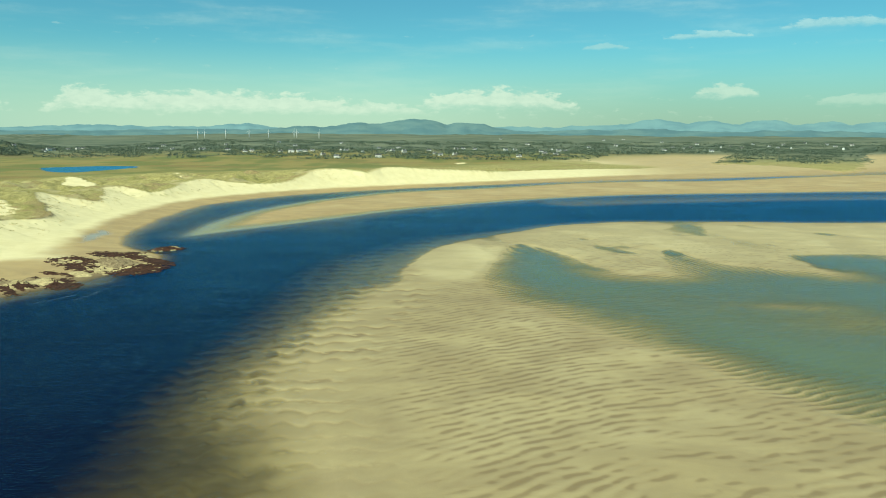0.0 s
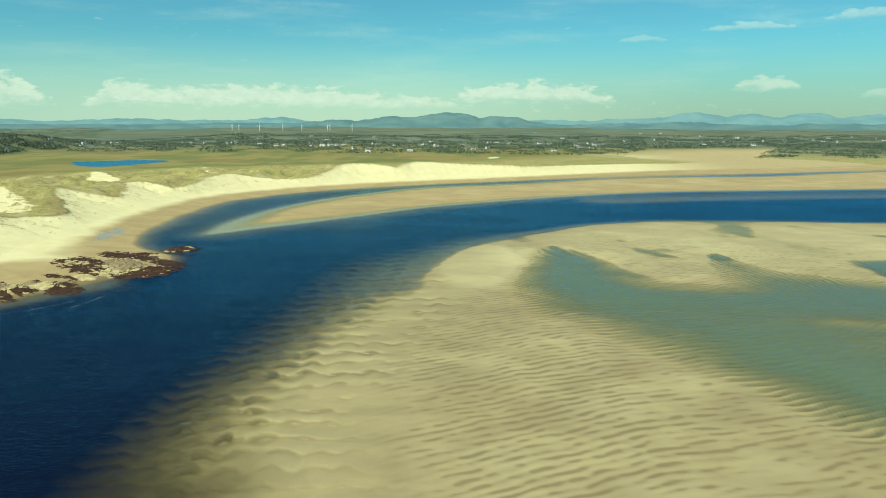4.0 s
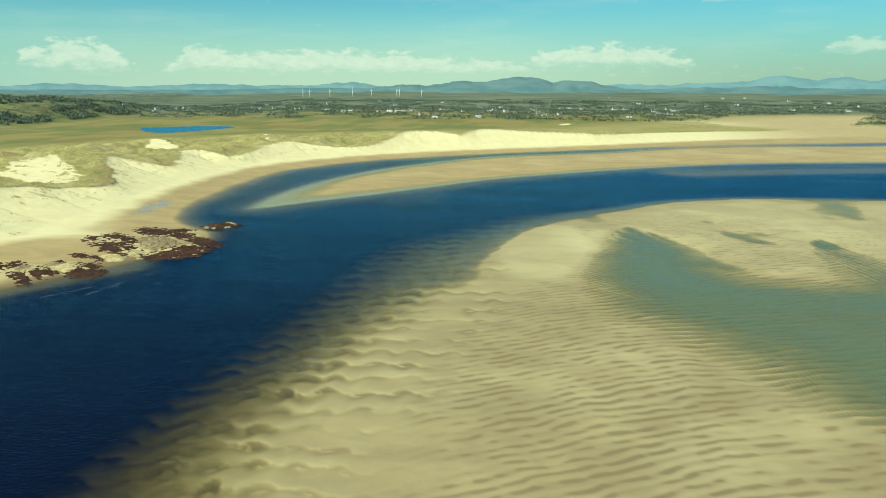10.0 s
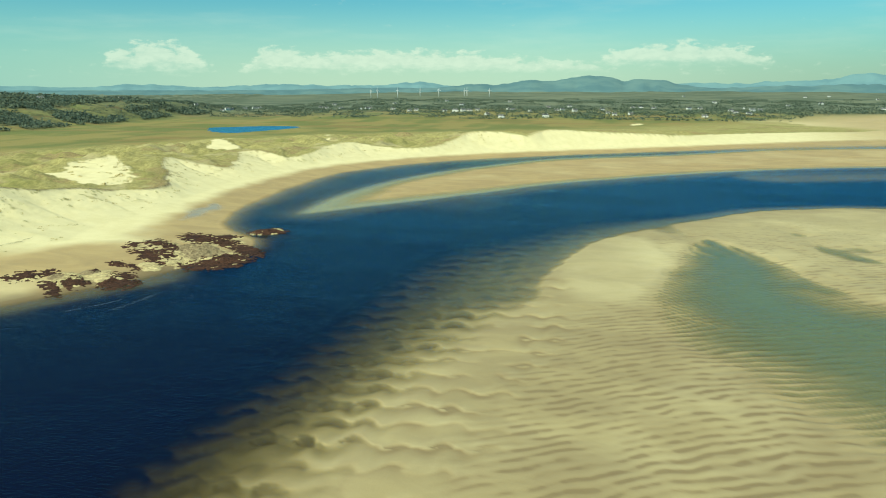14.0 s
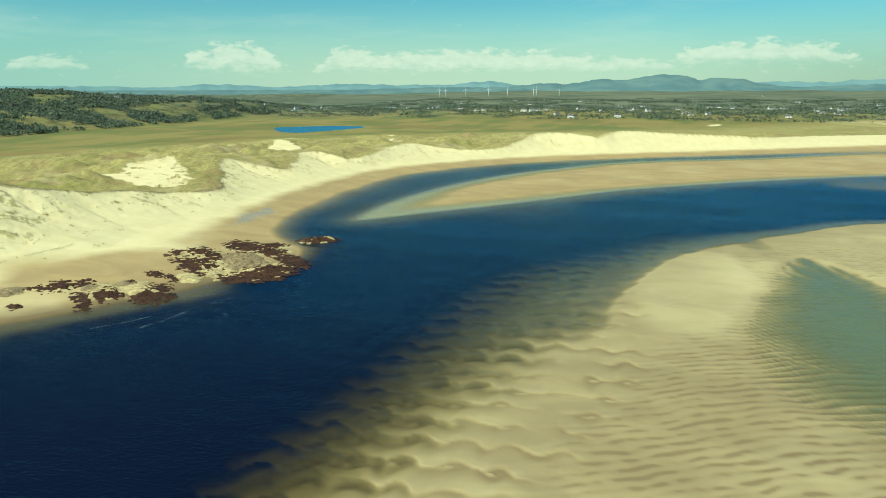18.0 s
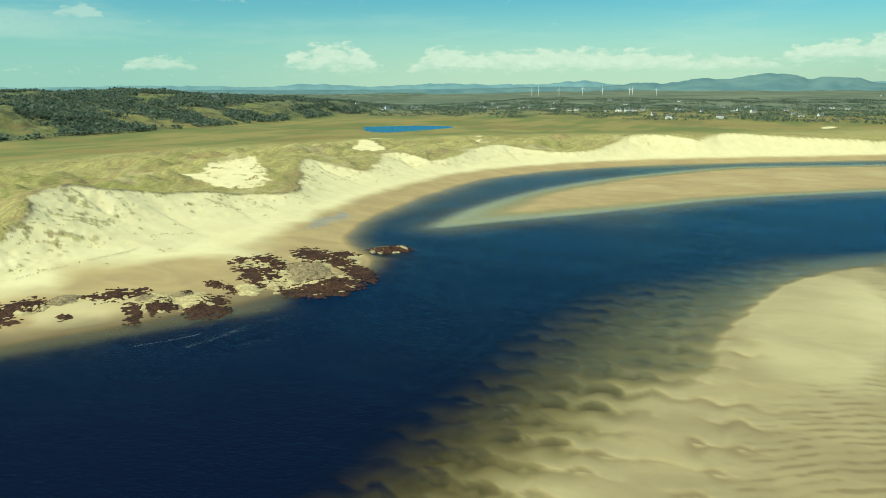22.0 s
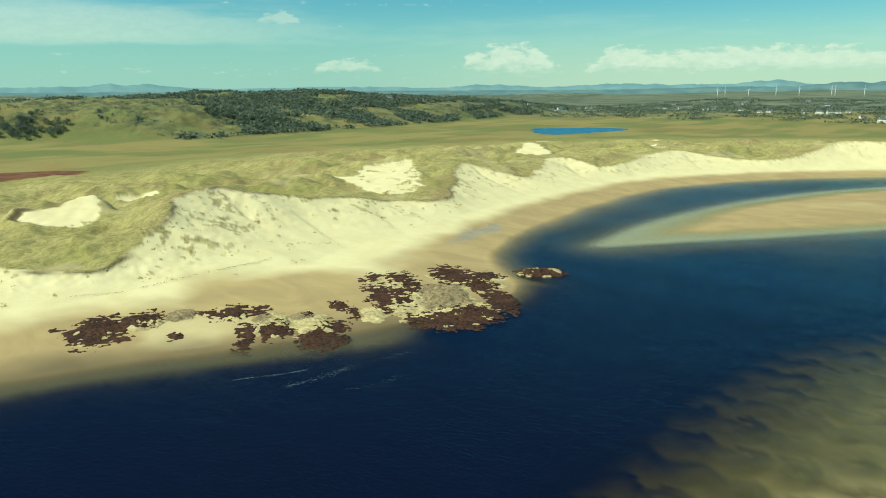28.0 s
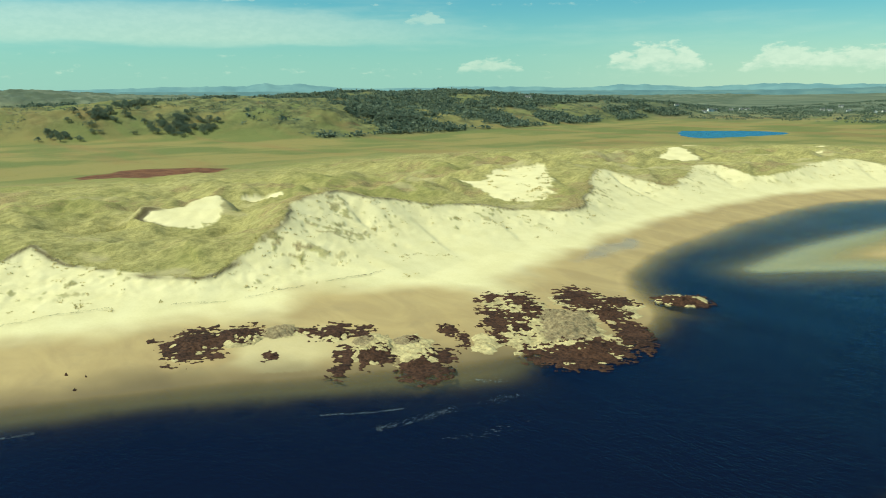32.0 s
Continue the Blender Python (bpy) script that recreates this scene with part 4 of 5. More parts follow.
def rock_material():
    """Bleached rock that turns grey with lichen where the attribute says."""
    mat, (node, put, m, mix, noise_of, step, attr, stretch), out = material("foreshore_rock")
    p = place_vec(node)
    a, b = noise_of(p, 1.1, 7.0, 0.7), noise_of(p, 0.25, 4.0)
    pale = mix(step(m("MULTIPLY_ADD", a, 0.6, m("MULTIPLY", b, 0.4)), 0.36, 0.62), (0.30, 0.24, 0.125), (0.58, 0.485, 0.26))
    grey = mix(step(a, 0.36, 0.62), (0.17, 0.128, 0.075), (0.33, 0.26, 0.15))
    crack = step(noise_of(stretch(p, 0.5, 1.6, 1.0), 1.0, 5.0, 0.7), 0.40, 0.33)
    c = mix(m("MULTIPLY", crack, 0.7), mix(step(m("ADD", attr("lichen").outputs["Fac"], m("MULTIPLY_ADD", a, 0.5, -0.25)), 0.35, 0.65), pale, grey), (0.07, 0.05, 0.03))
    bsdf_of(node, put, out, c, 0.9, 0.2, bump_of(node, put, a, 0.5, 0.15))
    return mat


ROCK = rock_material()


def separate(mask, least=14):
    """The connected patches of a mask, small ones left out."""
    cell = mask[:-1, :-1] & mask[1:, :-1] & mask[1:, 1:] & mask[:-1, 1:]
    mark = np.where(cell, np.arange(cell.size).reshape(cell.shape) + 1, 0)
    while True:
        wider = np.pad(mark, 1)
        grown = np.where(cell, np.maximum.reduce([wider[a:a + cell.shape[0], b:b + cell.shape[1]] for a in range(3) for b in range(3)]), 0)
        if (grown == mark).all():
            break
        mark = grown
    for k in np.unique(mark[mark > 0]):
        if (mark == k).sum() >= least:
            one = np.zeros(mask.shape, bool)
            for a in (0, 1):
                for b in (0, 1):
                    one[a:a + cell.shape[0], b:b + cell.shape[1]] |= mark == k
            yield one


def outcrop(label, rocks, greys, weeds, seed, step_m=0.2, weed_label="dark red-brown wet seaweed"):
    """One outcrop: ledges of bleached rock, lichened tops and mats of seaweed. Ovals are (x, y, half length, half depth, height)."""
    allo = [o[:4] for o in rocks + greys + weeds]
    x0, x1 = min(o[0] - max(o[2:4]) for o in allo) - 1.5, max(o[0] + max(o[2:4]) for o in allo) + 1.5
    y0, y1 = min(o[1] - max(o[2:4]) for o in allo) - 1.5, max(o[1] + max(o[2:4]) for o in allo) + 1.5
    x, y = np.meshgrid(np.arange(x0, x1, step_m), np.arange(y0, y1, step_m), indexing="ij")
    base = np.maximum(land(x, y)[0], 0.02)
    along, across = x * ALONG[0] + y * ALONG[1], x * ACROSS[0] + y * ACROSS[1]
    n1, n2, n3 = fbm(x, y, 6.0, 4, seed, 0.6), fbm(x, y, 2.2, 4, seed + 20, 0.65), fbm(along * 0.5, across, 2.4, 4, seed + 40, 0.65)
    n4 = fbm(along * 0.6, across, 1.1, 4, seed + 60, 0.75)
    h = np.full(x.shape, -1.0)
    for cx, cy, a, b, top in rocks + greys:
        q = oval(x, y, cx, cy, a, b) + 0.30 * n1 + 0.10 * n2 + 0.03 * n4
        h = np.maximum(h, np.where(q < 1, 0.8 * top * ss(q, 1.0, 0.2) + 0.03, -1))
    # slanting ribs and steps in the bedrock
    rib = np.abs(fbm(0.55 * along + 0.45 * across, across * 0.12, 1.5, 3, seed + 70, 0.6))
    ledge = np.where(h > 0, h * (0.85 + 0.35 * n3) + 0.05 * n4 - 0.30 * ss(rib, 0.14, 0.0) * ss(h, 0.05, 0.4), -1)
    ledge = np.where(h > 0, np.maximum(0.75 * ledge + 0.25 * np.round(ledge / 0.4) * 0.4, 0.03), -1)
    empty = new("rock_outcrop")
    empty.location = (0.5 * (x0 + x1), 0.5 * (y0 + y1), float(base.mean()))
    inv = Matrix.Translation(-empty.location)
    grey = np.zeros(x.shape)
    for cx, cy, a, b, top in greys:
        grey = np.maximum(grey, ss(oval(x, y, cx, cy, a, b) + 0.25 * n1, 1.05, 0.65))
    weed = np.full(x.shape, -1.0)
    n5 = fbm(along * 0.7, across, 0.9, 3, seed + 80, 0.7)
    for cx, cy, a, b, dense in weeds:
        q = oval(x, y, cx, cy, a, b)
        weed = np.maximum(weed, np.where(q < 1.6, 0.9 * (1.0 - q) + 1.35 * dense, -1))
    weed = weed + 0.28 * n2 + 0.42 * n3 + 0.45 * n4 + 0.35 * n5 > -0.06
    top = base + np.maximum(ledge, 0)
    for piece in separate(ledge > 0.01):
        mesh = patch_mesh("rock", x, y, top, piece, ROCK, 0.35, grey)
        if len(mesh.polygons):
            mesh.transform(inv)
            part_of("rock", mesh, empty)
    mesh = patch_mesh("seaweed", x, y, top + 0.10 + 0.05 * n2 + 0.05 * n4, weed, WEED, 0.2, grey)
    if len(mesh.polygons):
        mesh.transform(inv)
        tagged(part_of("seaweed", mesh, empty, weed_label), kind="stuff")
    return tagged(empty, label, "rock", "rocks on the foreshore")


outcrop("broad pale rock shelf ringed with dark red-brown seaweed", [(-112.5, 261.4, 9.8, 11.6, 0.9), (-128.8, 263.3, 7.8, 18.3, 0.45), (-123.4, 247.6, 3.4, 5.7, 0.7), (-120.7, 253.7, 3.6, 7.1, 0.6), (-124.8, 283.5, 10.3, 11.1, 0.4)],
        [(-119.7, 267.5, 7.6, 12.0, 1.5)],
        [(-131.5, 258.3, 3.9, 10.2, 0.05), (-142.7, 266.3, 3.0, 4.5, -0.05), (-137.5, 271.2, 4.2, 6.7, 0.0), (-127.4, 260.1, 3.4, 8.1, -0.05), (-131.5, 268.4, 3.3, 8.3, 0.0), (-130.5, 284.4, 4.4, 8.1, 0.3), (-124.3, 290.1, 4.0, 4.0, 0.2), (-119.0, 281.2, 3.6, 5.1, 0.25), (-108.2, 274.0, 2.9, 8.3, 0.3), (-107.0, 255.8, 7.6, 5.1, 0.3), (-106.6, 263.4, 3.7, 4.7, 0.25), (-112.5, 257.0, 1.6, 2.8, 0.1), (-115.3, 251.1, 1.4, 3.1, 0.0), (-126.9, 244.7, 1.4, 4.3, 0.0), (-122.3, 251.0, 1.2, 3.3, -0.05)], 301)
outcrop("ribbed pale rocks with ragged dark seaweed on wet sand", [(-134.8, 228.4, 5.0, 8.0, 1.0), (-128.1, 233.9, 4.8, 8.3, 0.9), (-131.1, 234.4, 3.5, 7.2, 0.6), (-145.9, 226.9, 4.0, 4.2, 0.5)],
        [(-139.2, 228.9, 2.6, 3.2, 1.1), (-134.0, 236.0, 3.0, 3.2, 0.9)],
        [(-147.1, 227.1, 3.9, 4.9, 0.08), (-143.8, 232.2, 2.9, 4.1, -0.02), (-133.7, 221.0, 1.7, 6.8, 0.2), (-131.7, 224.7, 1.7, 4.5, 0.0), (-130.9, 227.7, 2.5, 3.3, 0.15), (-120.4, 229.4, 3.6, 4.7, 0.28), (-123.9, 236.6, 2.8, 3.9, 0.1), (-133.5, 237.5, 1.3, 2.0, 0.0), (-134.5, 220.1, 1.4, 6.6, 0.0)], 331)
outcrop("low rock ridge matted with blackish seaweed", [(-158.0, 203.2, 4.9, 6.5, 0.7), (-156.4, 211.4, 5.0, 6.0, 0.8), (-150.8, 222.3, 2.9, 2.3, 0.3)], [(-153.9, 218.7, 3.9, 4.5, 1.0)],
        [(-158.0, 202.8, 4.6, 7.2, 0.25), (-157.4, 207.3, 3.3, 5.9, 0.05), (-157.3, 213.4, 3.3, 4.5, 0.1), (-149.9, 223.5, 2.4, 1.7, 0.0), (-160.7, 198.8, 1.5, 3.0, 0.0), (-164.7, 197.1, 0.9, 1.1, 0.1), (-150.3, 204.3, 1.4, 2.2, 0.0)], 361)
outcrop("small rock islet with seaweed sides in the channel", [(-115.1, 303.9, 6.4, 5.2, 1.1)], [], [(-117.6, 300.6, 2.8, 3.5, 0.0), (-112.8, 302.4, 5.1, 2.8, 0.1), (-114.2, 307.8, 2.6, 2.6, -0.05)], 391)
for k, (cx, cy, a, b) in enumerate([(-133.5, 246.4, 2.1, 2.6), (-144.0, 211.7, 1.4, 1.8), (-151.9, 179.8, 0.3, 0.4), (-158.9, 180.3, 0.3, 0.4), (-156.2, 182.8, 0.3, 0.3), (-135.0, 245.5, 0.4, 2.0)]):
    outcrop("small boulder under dark seaweed on the sand", [(cx, cy, a * 0.8, b * 0.8, 0.45)], [], [(cx, cy, a * 1.1, b * 1.1, 0.2)], 421 + 7 * k)


# ---- houses ----
def cottage(length, depth, eaves, ridge, wing):
    """A whitewashed house with a slate roof, chimneys, door and windows; a low wing on some."""
    home = new("house")
    bm = bmesh.new()
    L, D = length / 2, depth / 2
    v = [bm.verts.new(p) for p in ((-L, -D, -1.5), (L, -D, -1.5), (L, D, -1.5), (-L, D, -1.5), (-L, -D, eaves), (L, -D, eaves), (L, D, eaves), (-L, D, eaves), (-L, 0, ridge), (L, 0, ridge))]
    for f in ((0, 1, 5, 4), (2, 3, 7, 6), (1, 2, 6, 9, 5), (3, 0, 4, 8, 7), (0, 3, 2, 1)):
        bm.faces.new([v[i] for i in f])
    part("wall", bm, WHITEWASH, home, "white rendered wall")
    for s in (-1, 1):
        bm = bmesh.new()
        out, drop = D + 0.35, (ridge - eaves) / D * 0.35
        p = [(-L - 0.2, s * out, eaves - drop + 0.02), (L + 0.2, s * out, eaves - drop + 0.02), (L + 0.2, 0, ridge + 0.03), (-L - 0.2, 0, ridge + 0.03)]
        lo, hi = [bm.verts.new(a) for a in p], [bm.verts.new((a[0], a[1], a[2] + 0.16)) for a in p]
        for f in ((0, 1, 2, 3),):
            bm.faces.new([lo[i] for i in f]), bm.faces.new([hi[i] for i in f])
        for i in range(4):
            bm.faces.new([lo[i], lo[(i + 1) % 4], hi[(i + 1) % 4], hi[i]])
        bmesh.ops.recalc_face_normals(bm, faces=bm.faces[:])
        part("roof", bm, SLATE, home, "dark slate roof slope")
    for s in (-1, 1):
        part("chimney", box((s * (L - 0.6) - 0.4, -0.35, ridge - 0.6), (s * (L - 0.6) + 0.4, 0.35, ridge + 0.9), 0.04), WHITEWASH, home)
    for k in range(int(length // 3)):
        cx = -L + 1.6 + k * (length - 3.2) / max(1, int(length // 3) - 1)
        if k == int(length // 6):
            part("door", box((cx - 0.5, -D - 0.05, -0.1), (cx + 0.5, -D + 0.02, 2.0)), DOOR_PAINT, home)
        else:
            part("window", box((cx - 0.55, -D - 0.04, 0.9), (cx + 0.55, -D + 0.02, 2.0)), PANE, home, "dark window pane")
    if wing:
        bm = box((L, -D * 0.7, -1.5), (L + wing, D * 0.7, eaves - 0.4))
        part("annex", bm, WHITEWASH, home)
        bm = bmesh.new()
        w, e = D * 0.7 + 0.2, eaves - 0.4
        a = [bm.verts.new(p) for p in ((L, -w, e), (L + wing + 0.2, -w, e), (L + wing + 0.2, w, e), (L, w, e), (L, 0, e + 1.6), (L + wing + 0.2, 0, e + 1.6))]
        for f in ((0, 1, 5, 4), (2, 3, 4, 5), (1, 2, 5), (3, 0, 4), (0, 3, 2, 1)):
            bm.faces.new([a[i] for i in f])
        part("annex_roof", bm, SLATE, home)
    return home


VILLAGE = [[(-811, 991), (-989, 1112), (-976, 1124), (-883, 1195), (-872, 1204), (-868, 1220), (-857, 1232), (-798, 1236), (-864, 1364), (-783, 1303), (-746, 1292), (-708, 1318), (-719, 1354), (-728, 1386), (-729, 1443), (-725, 1474),
            (-727, 1499), (-597, 1515), (-580, 1504), (-542, 1486), (-468, 1396), (-462, 1415), (-464, 1438), (-405, 1393), (-356, 1332), (-348, 1351), (-291, 1322), (-267, 1301), (-253, 1300), (-246, 1320), (-236, 1340)],
           [(-200, 1230), (-167, 1161), (-188, 1370), (-177, 1355), (-143, 1313), (-105, 1187), (-140, 1607), (-105, 1375), (-96, 1400), (-99, 1624), (-72, 1347), (-29, 1442), (-15, 1284), (-5, 1235), (19, 1254), (25, 1532),
            (40, 1548), (64, 1523), (125, 1513), (146, 1530), (123, 1220), (213, 1900), (185, 1420), (179, 1322), (195, 1298), (216, 2830), (224, 1541), (221, 1431), (243, 1488)],
           [(533, 2490), (619, 2577), (680, 2326), (447, 1510), (525, 1710), (520, 1615), (563, 1698), (735, 2168), (544, 1514), (663, 1784), (744, 1932), (711, 1777), (884, 2130), (799, 1829), (793, 1769), (916, 2012), (818, 1754),
            (1015, 2094), (1040, 2024), (933, 1777), (887, 1653), (1010, 1846), (-640, 1700), (-520, 1780), (-330, 1650), (-420, 1900), (330, 1700), (420, 1820), (-250, 1820)]]
kinds = [cottage(9.4, 5.4, 2.5, 4.2, 0), cottage(8.0, 5.2, 2.4, 4.1, 2.6), cottage(9.4, 6.0, 4.2, 6.0, 2.4)]
homes = random.Random(5)
spots = [p for row in VILLAGE for p in row]
ground_z = land(np.array([p[0] for p in spots]), np.array([p[1] for p in spots]))[0]
for k, ((x, y), z) in enumerate(zip(spots, ground_z)):
    kind = kinds[homes.choice((0, 0, 1, 1, 2))]
    facing = math.degrees(math.atan2(x, y)) * -1 + homes.uniform(-40, 40) + (90 if homes.random() < 0.15 else 0)
    home = kind if not kind.get("label") else copy_thing(kind, Matrix())
    home.matrix_basis = pose(x, y, float(z) + 0.3, 0, 0, facing) @ Matrix.Scale(0.82, 4)
    tagged(home, "white cottage with a dark slate roof" if kind != kinds[2] else "tall white house with slate roof and annex", "house", "houses of the village")


# ---- wind turbines ----
def turbine():
    mill = new("wind_turbine")
    bm = bmesh.new()
    bmesh.ops.create_cone(bm, segments=14, radius1=1.15, radius2=0.7, depth=27.5, cap_ends=True, matrix=Matrix.Translation((0, 0, 12.0)))
    part("tower", bm, TOWER_PAINT, mill, "white tapering steel tower", True)
    part("nacelle", box((-0.8, -1.6, 25.4), (0.8, 2.4, 27.0), 0.2), TOWER_PAINT, mill)
    bm = bmesh.new()
    bmesh.ops.create_uvsphere(bm, u_segments=12, v_segments=8, radius=0.75, matrix=Matrix.Translation((0, -1.9, 26.2)))
    part("hub", bm, TOWER_PAINT, mill, "", True)
    for k in range(3):
        bm = bmesh.new()
        rows = []
        for s, w, t in ((0.5, 0.32, 0.25), (2.0, 0.6, 0.2), (6.0, 0.36, 0.12), (10.5, 0.12, 0.05)):
            rows.append([bm.verts.new((a * w, -1.9 + b * t, 26.2 + s)) for a, b in ((-1, 0), (0, -1), (0.6, 0), (0, 1))])
        for a, b in zip(rows[:-1], rows[1:]):
            for i in range(4):
                bm.faces.new([a[i], a[(i + 1) % 4], b[(i + 1) % 4], b[i]])
        bm.faces.new(rows[-1]), bm.faces.new(rows[0][::-1])
        bmesh.ops.rotate(bm, verts=bm.verts[:], cent=(0, -1.9, 26.2), matrix=Matrix.Rotation(radians(120 * k), 3, "Y"))
        part("blade", bm, TOWER_PAINT, mill, "", True)
    return tagged(mill, "white three-bladed wind turbine on the far moor", "wind turbine", "turbines of the wind farm")


mill = turbine()
farm = [(-878, 2663), (-856, 2671), (-787, 2693), (-708, 2715), (-642, 2732), (-552, 2753), (-543, 2757), (-463, 2770)]
farm_z = land(np.array([p[0] for p in farm]), np.array([p[1] for p in farm]))[0]
for k, ((x, y), z) in enumerate(zip(farm, farm_z)):
    m4 = pose(x, y, float(z), 0, 0, 16 + 3 * (k % 3)) @ pose(0, 0, 0, 0, 0, 0)
    if k == 0:
        mill.matrix_basis = m4
    else:
        copy_thing(mill, m4)


# ---- trees and scrub ----
def leaf_cloud(rng, lobes, leaves, size):
    """Small leaf clumps scattered over several lobes: corners of the quads."""
    pts = []
    for cx, cy, cz, r in lobes:
        n = max(4, int(leaves * r * r / sum(o[3] ** 2 for o in lobes)))
        d = rng.normal(size=(n, 3))
        d /= np.linalg.norm(d, axis=1)[:, None]
        d[:, 2] = np.where(d[:, 2] < -0.3, -d[:, 2], d[:, 2])
        pts.append(np.array([cx, cy, cz]) + d * r * rng.uniform(0.72, 1.08, (n, 1)))
    c = np.concatenate(pts)
    u, v = rng.normal(size=c.shape), rng.normal(size=c.shape)
    u /= np.linalg.norm(u, axis=1)[:, None]
    v -= (u * v).sum(1)[:, None] * u
    v /= np.linalg.norm(v, axis=1)[:, None]
    s = size * rng.uniform(0.6, 1.3, (len(c), 1))
    return np.stack([c - u * s, c - v * s * 0.7, c + u * s, c + v * s * 0.7], 1)


def tree(seed, tall, wide):
    rng = np.random.RandomState(seed)
    ob = new("tree")
    bm = bmesh.new()
    for k in range(5):
        a = k * 2.4 + rng.uniform(0, 1)
        top = Vector((math.cos(a) * wide * 0.3, math.sin(a) * wide * 0.3, tall * 0.62)) if k else Vector((0.1, 0.1, tall * 0.7))
        foot = Vector((0, 0, tall * 0.18)) if k else Vector((0, 0, -0.5))
        mat = Matrix.Translation((foot + top) / 2) @ (top - foot).to_track_quat("Z", "Y").to_matrix().to_4x4()
        bmesh.ops.create_cone(bm, segments=6, radius1=0.2 if k == 0 else 0.1, radius2=0.05, depth=(top - foot).length, cap_ends=False, matrix=mat)
    part("trunk", bm, BARK, ob)
    lobes = [(rng.uniform(-0.32, 0.32) * wide, rng.uniform(-0.32, 0.32) * wide, tall * rng.uniform(0.22, 0.75), wide * rng.uniform(0.2, 0.30)) for _ in range(9)]
    q = leaf_cloud(rng, lobes, 260, 0.42)
    part_of("crown", data_mesh("crown", q.reshape(-1, 3), np.arange(len(q) * 4).reshape(-1, 4), LEAVES), ob, "dense dark green crown")
    return tagged(ob, "wind-bent dark green tree at the foot of the hill", "tree", "trees on the hillside")


kinds = [tree(11, 4.6, 7.4), tree(12, 3.8, 8.0), tree(13, 5.2, 7.4)]
rng = np.random.RandomState(21)
groves = [(-745, 418, 20, 44), (-725, 438, 13, 20), (-814, 414, 22, 24), (-790, 372, 22, 26), (-671, 635, 16, 18), (-760, 330, 18, 14), (-690, 600, 16, 14)]
seen_once = set()
for cx, cy, spread, n in groves:
    px, py = cx + rng.normal(size=n) * spread * 0.5, cy + rng.normal(size=n) * spread * 0.6
    pz = land(px, py)[0]
    for x, y, z in zip(px, py, pz):
        k = rng.randint(3)
        m4 = pose(float(x), float(y), float(z), 0, 0, float(rng.uniform(0, 360)))
        if k in seen_once:
            one = copy_thing(kinds[k], m4)
            one.scale = [float(rng.uniform(0.75, 1.25))] * 3
        else:
            kinds[k].matrix_basis = m4
            seen_once.add(k)


def scatter(name, label, category, x, y, z, mat, make):
    q = make(x, y, z)
    ob = new(name, data_mesh(name, q.reshape(-1, 3), np.arange(q.shape[0] * q.shape[1]).reshape(-1, q.shape[1]), mat))
    return tagged(ob, label, category, kind="stuff")


def clumps(x, y, z, tall, per, rng):
    """Many far trees: a few leaf clumps each."""
    n = len(x)
    c = np.stack([x, y, z], -1)[:, None] + rng.normal(size=(n, per, 3)) * (tall[:, None, None] * np.array([0.5, 0.5, 0.17])) + tall[:, None, None] * np.array([0, 0, 0.5])
    c[..., 2] = np.maximum(c[..., 2], z[:, None] + 0.3)
    c = c.reshape(-1, 3)
    s = np.repeat(tall, per)[:, None] * rng.uniform(0.2, 0.38, (len(c), 1))
    flat = np.array([1, 1, 0.45])
    u, v = rng.normal(size=c.shape) * flat, rng.normal(size=c.shape) * flat
    u /= np.linalg.norm(u, axis=1)[:, None]
    v -= (u * v).sum(1)[:, None] * u
    v /= np.linalg.norm(v, axis=1)[:, None]
    return np.stack([c - u * s, c - v * s, c + u * s, c + v * s], 1)


rng = np.random.RandomState(31)
# woods on the western hills
tx, ty = rng.uniform(-1450, -560, 90000), rng.uniform(230, 1600, 90000)
out = land(tx, ty)
keep = (out[5] > 0.4) & (rng.uniform(size=len(tx)) < 0.9)
tx, ty, tz = tx[keep], ty[keep], out[0][keep]
scatter("woodland", "dark green scrub woodland over the hills", "woodland", tx, ty, tz, LEAVES, lambda x, y, z: clumps(x, y, z, rng.uniform(2.8, 5.4, len(x)), 6, rng))
# gorse and heather bushes on the open slopes
tx, ty = rng.uniform(-1300, -560, 60000), rng.uniform(200, 1300, 60000)
out = land(tx, ty)
keep = (out[3] > 0.35) & (out[5] < 0.3) & (fbm(tx, ty, 45, 4, 405, 0.6) > 0.22)
tx, ty, tz = tx[keep], ty[keep], out[0][keep]
scatter("gorse", "low dark gorse and heather bushes on the slopes", "bushes", tx, ty, tz, LEAVES, lambda x, y, z: clumps(x, y, z - 0.2, rng.uniform(0.8, 2.4, len(x)), 4, rng))
# gardens, hedges and thickets round the houses
tx, ty = rng.uniform(-800, 1300, 170000), rng.uniform(1130, 2300, 170000)
belt = fbm(tx, ty * 2.2, 70, 3, 401) + 0.35 * np.exp(-((ty - 1290 - 0.28 * np.abs(tx)) / 160) ** 2)
near_home = np.min(np.hypot(tx[:, None] - np.array([p[0] for p in spots]), ty[:, None] - np.array([p[1] for p in spots])), 1)
keep = ((belt > 0.34) | ((near_home < 42) & (rng.uniform(size=len(tx)) < 0.22))) & (near_home > 20)
tx, ty = tx[keep], ty[keep]
out = land(tx, ty)
tx, ty, tz = tx[out[1] > 0.7], ty[out[1] > 0.7], out[0][out[1] > 0.7]
scatter("hedgerows", "dark green hedges and garden trees among the houses", "hedges", tx, ty, tz, LEAVES, lambda x, y, z: clumps(x, y, z, rng.uniform(1.8, 4.2, len(x)), 4, rng))


